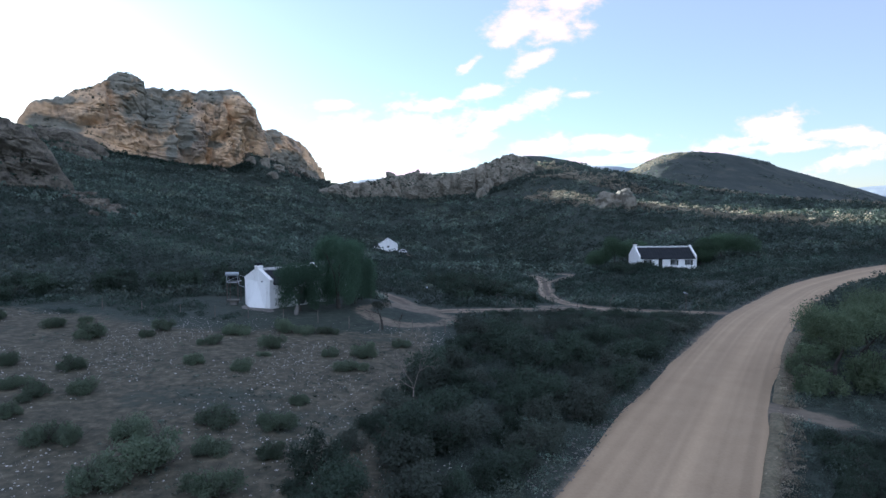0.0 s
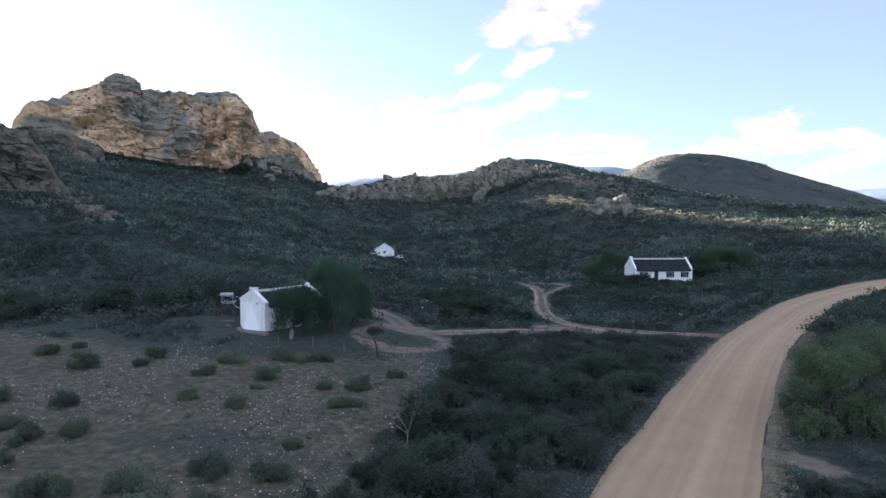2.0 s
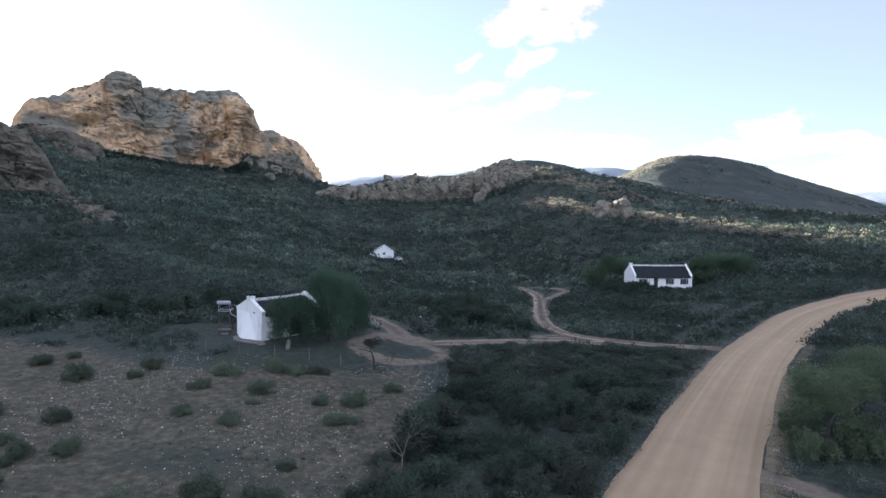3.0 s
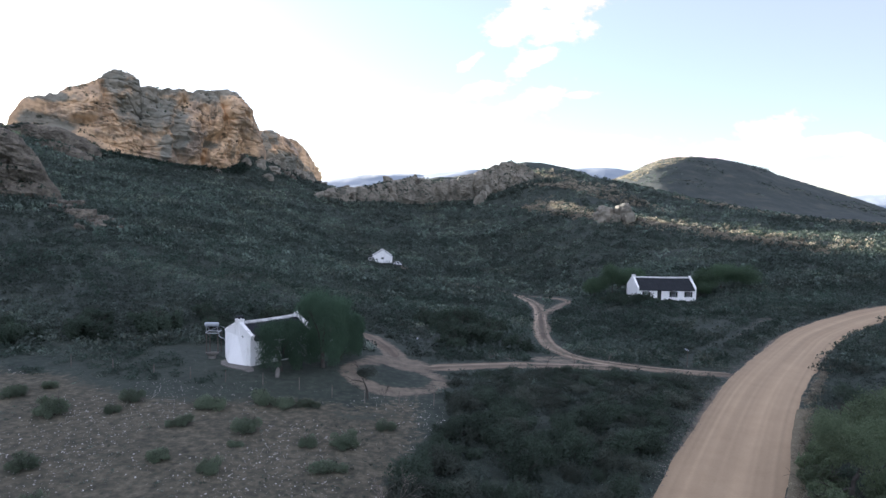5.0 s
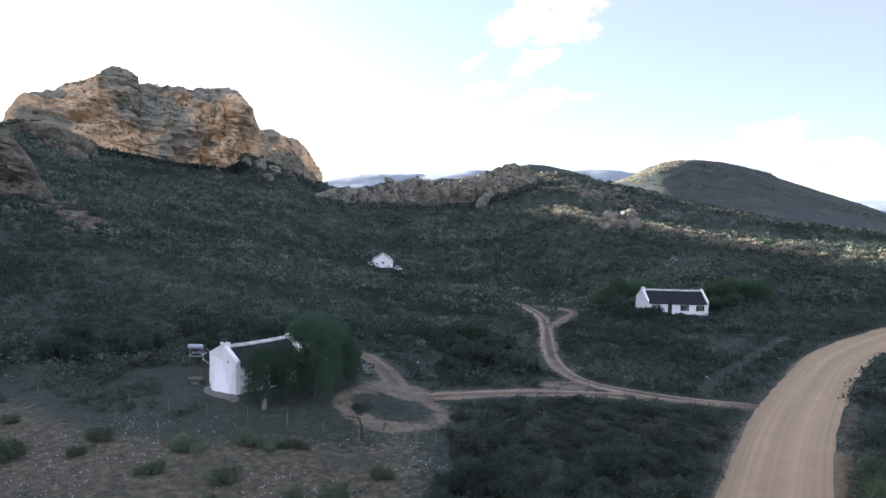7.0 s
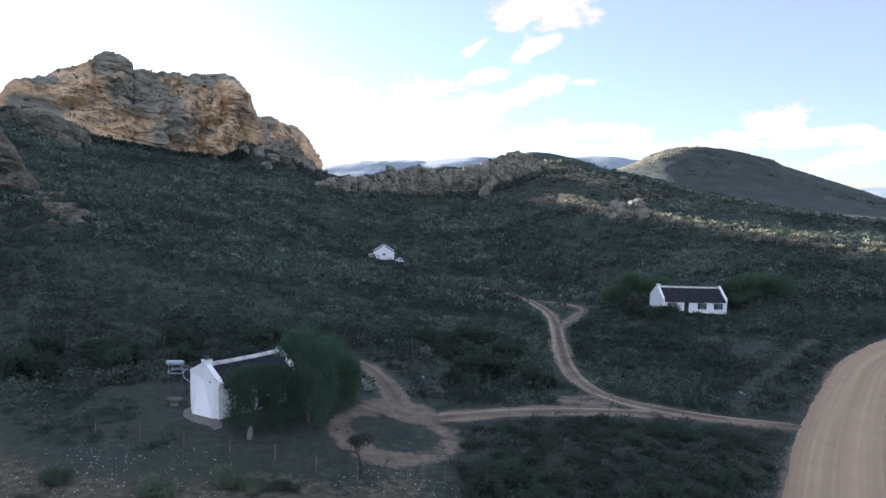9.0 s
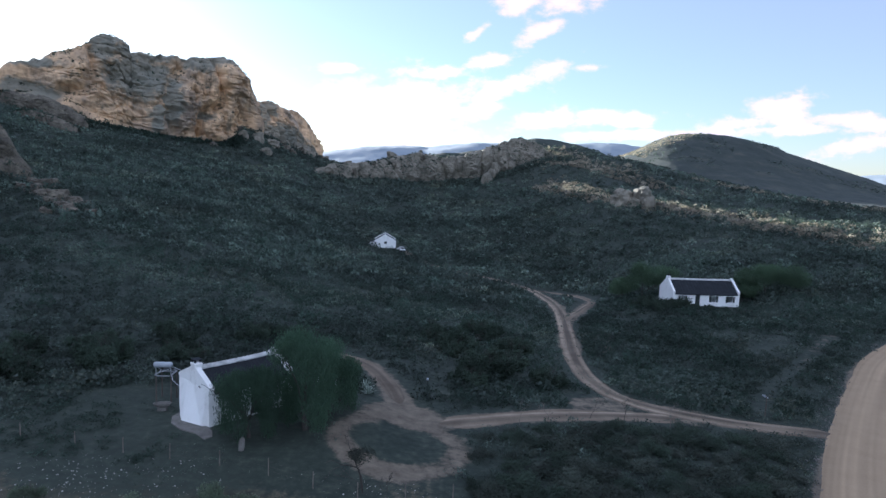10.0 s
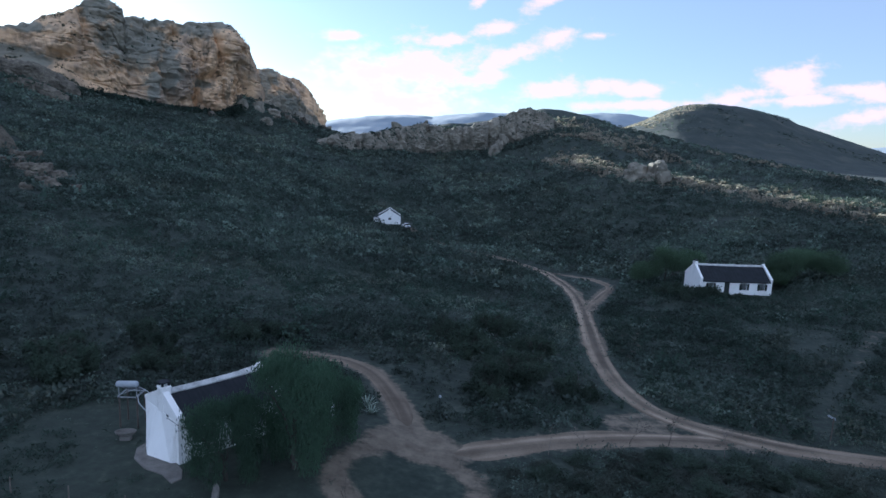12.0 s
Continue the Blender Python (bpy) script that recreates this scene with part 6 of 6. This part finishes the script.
rs = np.random.RandomState(61)
# bushes of the sunlit strip, their pale colour stands in for sun
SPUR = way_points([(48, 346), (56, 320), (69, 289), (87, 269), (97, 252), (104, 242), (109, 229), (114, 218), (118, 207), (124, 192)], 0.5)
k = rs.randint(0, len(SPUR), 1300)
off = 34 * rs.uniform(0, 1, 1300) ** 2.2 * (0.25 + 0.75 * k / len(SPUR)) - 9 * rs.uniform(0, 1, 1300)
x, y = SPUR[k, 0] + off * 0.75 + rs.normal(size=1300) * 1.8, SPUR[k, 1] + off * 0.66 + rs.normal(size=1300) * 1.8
top_line = way_points([(139, 368), (155, 338), (167, 316), (180, 294), (205, 262)], 0.5)
k = rs.randint(0, len(top_line), 420)
x, y = np.append(x, top_line[k, 0] + rs.normal(size=420) * 2), np.append(y, top_line[k, 1] + rs.normal(size=420) * 2)
x, y = np.append(x, 66 + 7 * rs.normal(size=260)), np.append(y, 402 + 13 * rs.normal(size=260))
u, w_ = rs.uniform(0, 1, 700), rs.uniform(0, 1, 700)
x, y = np.append(x, 48 + 62 * u + 8 * (w_ - 0.5)), np.append(y, 398 - 78 * u * w_ - 20 * u)
P = np.stack([x, y, ground_height(x, y) - 0.05], 1)
scatter("spur_scrub", leaf_templates(8, 44, 0.5, 210, 1.0), P, 0.5 + 1.5 * rs.uniform(0, 1, len(P)) ** 2.2, rs.uniform(0.9, 1.4, len(P)), rs, STRAW_AND_SUNLIT, "bushes scattered over the far spur, coloured pale for the sun on them", "scrub")
n = np.array(CLIFF, float)
k = rs.uniform(4, 20, 1300)
x, y = np.interp(k, np.arange(len(n)), n[:, 0]) + rs.normal(size=1300) * 1.5 + 3, np.interp(k, np.arange(len(n)), n[:, 1]) - 5 - 7 * rs.uniform(0, 1, 1300) ** 1.5
P = np.stack([x, y, ground_height(x, y) - 0.1], 1)
scatter("foot_scrub", leaf_templates(8, 30, 0.6, 230, 1.1), P, 0.9 + 1.5 * rs.uniform(0, 1, len(P)) ** 1.5, rs.uniform(0.9, 1.4, len(P)), rs, DARKSCRUB, "dark bushes along the foot of the cliff", "scrub")
f = rs.uniform(0, 1, 2600)
x, y = -80 + 154 * f, np.interp(-80 + 154 * f, [-80, -53, -32, -19, 5, 33, 66], [352, 371, 395, 399, 401, 405, 399]) - 14 * rs.uniform(0, 1, 2600) ** 1.2
P = np.stack([x, y, ground_height(x, y) - 0.1], 1)
scatter("saddle_scrub", leaf_templates(8, 24, 0.6, 235, 1.2), P, 0.7 + 1.6 * rs.uniform(0, 1, len(P)) ** 1.6, rs.uniform(0.9, 1.5, len(P)), rs, SCRUB, "scrub climbing the foot of the saddle's rock band", "scrub")
x, y = -118 + 34 * rs.uniform(0, 1, 900), rs.uniform(345, 440, 900)
q = (x > -126 + 0.42 * (y - 352)) & (x < -94 + 0.30 * (y - 352))
P = np.stack([x[q], y[q], ground_height(x[q], y[q]) - 0.1], 1)
scatter("scree_scrub", leaf_templates(8, 24, 0.6, 236, 1.0), P, 0.6 + 1.2 * rs.uniform(0, 1, len(P)) ** 1.6, rs.uniform(0.8, 1.3, len(P)), rs, SCRUB, "grey-green scrub on the scree under the cliff's shoulder", "scrub")


P, rs = verge_points(4600, "road", 3.9, 8.0, 41, (0.13, 0.62))
P = P[way_distance(P[:, 0], P[:, 1], ["track", "side"]) > 1.5]
scatter("verge_tufts", leaf_templates(6, 34, 0.32, 130, 0.8), P, 0.16 + 0.42 * rs.uniform(0, 1, len(P)) ** 2, rs.uniform(0.8, 1.4, len(P)), rs, SCRUB, "dry grass tufts and low plants on the road verge", "grass")
rs = np.random.RandomState(63)
x, y = rs.uniform(300, 1500, 9000), rs.uniform(1480, 2010, 9000)
q = fbm(pts(x / 90, y / 90), 3, 105) > 0.05
P = np.stack([x[q], y[q], ground_height(x[q], y[q]) - 0.5], 1)
scatter("far_scrub", leaf_templates(6, 12, 0.8, 310, 0.8), P, 1.6 + 3.6 * rs.uniform(0, 1, len(P)) ** 2, rs.uniform(0.7, 1.1, len(P)), rs, SCRUB, "clumps of bushes on the far hill", "scrub")
# lit flank of the far hill: bushes painted pale instead of sunlit
x, y = 510 + 360 * rs.uniform(0, 1, 4200) ** 1.2, rs.uniform(1640, 2005, 4200)
q = x * 1.0 < 520 + 0.95 * (y - 1640) + 40 * fbm(pts(x / 60, y / 60), 2, 109)
x, y = x[q], y[q]
P = np.stack([x, y, ground_height(x, y) - 0.3], 1)
scatter("far_pale_scrub", leaf_templates(6, 12, 0.8, 340, 0.8), P, 1.4 + 3.4 * rs.uniform(0, 1, len(P)) ** 2, rs.uniform(0.7, 1.1, len(P)), rs, STRAW_AND_SUNLIT, "bushes on the far hill's western flank, coloured pale for sunlight", "scrub")
# bushes along the spur's brow, sunlight put into their pale colour
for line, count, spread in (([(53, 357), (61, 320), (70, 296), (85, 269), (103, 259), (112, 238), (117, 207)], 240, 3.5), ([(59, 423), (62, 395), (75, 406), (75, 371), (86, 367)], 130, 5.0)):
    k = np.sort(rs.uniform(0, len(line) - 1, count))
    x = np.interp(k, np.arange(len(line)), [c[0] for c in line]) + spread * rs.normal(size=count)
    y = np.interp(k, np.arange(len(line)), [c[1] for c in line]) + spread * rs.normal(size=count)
    P = np.stack([x, y, ground_height(x, y) - 0.1], 1)
    scatter("brow_scrub", leaf_templates(8, 60, 0.26, 380, 1.0), P, 0.8 + 1.4 * rs.uniform(0, 1, count) ** 1.6, rs.uniform(0.8, 1.1, count), rs, STRAW_AND_SUNLIT, "bushes along the spur's brow, coloured pale straw for sunlight", "scrub", 1.0)
# bushes that hold on to the ledges of the walls
L = []
for wall, count in ((great_wall, 900), (saddle_wall, 1500), (crag_wall, 200), (terraces[0], 260), (terraces[1], 200)):
    me = wall.data
    co = np.zeros(len(me.vertices) * 3, np.float32)
    no = np.zeros(len(me.vertices) * 3, np.float32)
    me.vertices.foreach_get("co", co), me.vertices.foreach_get("normal", no)
    co, no = co.reshape(-1, 3), no.reshape(-1, 3)
    gap = np.abs(fbm(co / 9.0, 3, 101))
    q = np.where((no[:, 2] > (0.45 if count > 500 else 0.3)) & (co[:, 2] > gap * 4 + 5) & (fbm(co / 12.0, 2, 103) > 0.0))[0]
    L.append(co[rs.choice(q, count)])
P = np.vstack(L).astype(float)
scatter("ledge_scrub", leaf_templates(6, 26, 0.6, 270, 1.0), P, 0.4 + 0.9 * rs.uniform(0, 1, len(P)) ** 2, rs.uniform(0.8, 1.3, len(P)), rs, DARKSCRUB, "bushes growing on the ledges of the rock walls", "scrub")
w = WAYS["road"]
g = np.gradient(w, axis=0)
g /= np.linalg.norm(g, axis=1)[:, None]
k = rs.randint(int(len(w) * 0.14), int(len(w) * 0.4), 3200)
d = 4.35 + 0.75 * rs.uniform(0, 1, 3200)
x, y = w[k, 0] + g[k, 1] * d + rs.uniform(-0.4, 0.4, 3200), w[k, 1] - g[k, 0] * d + rs.uniform(-0.4, 0.4, 3200)
q = way_distance(x, y, ["side"]) > 1.0
P = np.stack([x[q], y[q], ground_height(x[q], y[q]) - 0.03], 1)
scatter("berm_grass", leaf_templates(6, 40, 0.34, 250, 0.9), P, 0.14 + 0.26 * rs.uniform(0, 1, len(P)) ** 2, rs.uniform(0.7, 1.2, len(P)), rs, STRAW_AND_SUNLIT, "straw-coloured dry grass on the road's low berm", "grass")
P, rs = verge_points(1500, "track", 1.4, 3.2, 42)
P = P[way_distance(P[:, 0], P[:, 1], ["road"]) > 4.8]
scatter("track_tufts", leaf_templates(6, 44, 0.28, 150, 0.8), P, 0.16 + 0.35 * rs.uniform(0, 1, len(P)) ** 2, rs.uniform(0.8, 1.4, len(P)), rs, SCRUB, "low tufts along the sandy farm track", "grass")
P, rs = verge_points(1300, "track", 0.0, 0.38, 44, (0.05, 0.85))
P = P[way_distance(P[:, 0], P[:, 1], ["road"]) > 4.8]
P[:, 2] += 0.06
scatter("middle_tufts", leaf_templates(6, 40, 0.30, 190, 0.7), P, 0.10 + 0.16 * rs.uniform(0, 1, len(P)) ** 2, rs.uniform(0.8, 1.3, len(P)), rs, SCRUB, "grass growing between the ruts of the farm track", "grass")
rs = np.random.RandomState(43)
x, y = rs.uniform(-46, 2, 6500), rs.uniform(20, 72, 6500)
q = fbm(pts(x / 5, y / 5), 2, 77) > 0.0
P = np.stack([x[q], y[q], ground_height(x[q], y[q]) - 0.03], 1)
scatter("field_tufts", leaf_templates(6, 36, 0.30, 170, 0.6), P, 0.10 + 0.24 * rs.uniform(0, 1, len(P)) ** 2, rs.uniform(0.7, 1.2, len(P)), rs, SCRUB, "small dry tufts between the stones of the field", "grass")


rs = np.random.RandomState(47)
x, y = rs.uniform(-46, -20, 1500), rs.uniform(61, 82, 1500)
q = (fbm(pts(x / 4, y / 4), 2, 79) > 0.0) & (np.hypot(x + 20, y - 69.5) > 4.2) & (way_distance(x, y, ["back"]) > 2.0)
P = np.stack([x[q], y[q], ground_height(x[q], y[q]) - 0.04], 1)
scatter("yard_scrub", leaf_templates(6, 60, 0.26, 290, 0.8), P, 0.2 + 0.7 * rs.uniform(0, 1, len(P)) ** 2, rs.uniform(0.7, 1.2, len(P)), rs, DARKSCRUB, "dark low plants and weeds in the cottage yard", "scrub")


def stones(name, x, y, lift, size, mat, label, rs):
    """Small eight-sided stones, joined."""
    n = len(x)
    z = ground_height(x, y)
    oct_ = np.array([(1, 0, 0), (0, 1, 0), (-1, 0, 0), (0, -1, 0), (0, 0, 0.7), (0, 0, -0.5)])
    f = np.array([(0, 1, 4), (1, 2, 4), (2, 3, 4), (3, 0, 4), (1, 0, 5), (2, 1, 5), (3, 2, 5), (0, 3, 5)])
    V = oct_[None] * size[:, None, None] * rs.uniform(0.6, 1.4, (n, 6, 1)) * np.array([1, 1, 0.8]) + np.stack([x, y, z + lift], 1)[:, None]
    F = f[None] + 6 * np.arange(n)[:, None, None]
    me = fast_mesh(name, V.reshape(-1, 3), F.reshape(-1, 3), mat)
    tagged(new(name, me), label, "stones", kind="stuff")


rs = np.random.RandomState(9)
x, y = rs.uniform(-46, 1, 20000), 20 + 42 * rs.uniform(0, 1, 20000)
q = fbm(pts(x / 6, y / 6), 3, 12) + rs.uniform(-0.6, 0.9, 20000) > 0.1 + 0.5 * smooth(y, 44, 60)
x, y = x[q], y[q]
stones("field_stones", x, y, 0.01, 0.016 + 0.060 * rs.uniform(0, 1, len(x)) ** 3.2, PEBBLE, "scattered pale quartz stones on the bare field", rs)
w = WAYS["road"]
g = np.gradient(w, axis=0)
g /= np.linalg.norm(g, axis=1)[:, None]
k = rs.randint(int(len(w) * 0.12), int(len(w) * 0.5), 5200)
d = -3.35 - 1.5 * rs.uniform(0, 1, 5200) ** 1.6
x, y = w[k, 0] + g[k, 1] * d + rs.uniform(-0.5, 0.5, 5200), w[k, 1] - g[k, 0] * d + rs.uniform(-0.5, 0.5, 5200)
q = fbm(pts(x / 4, y / 4), 2, 13) > -0.15
x, y = x[q], y[q]
stones("verge_gravel", x, y, 0.03, 0.02 + 0.08 * rs.uniform(0, 1, len(x)) ** 2.6, CONCRETE, "grey gravel thrown to the edge of the road", rs)
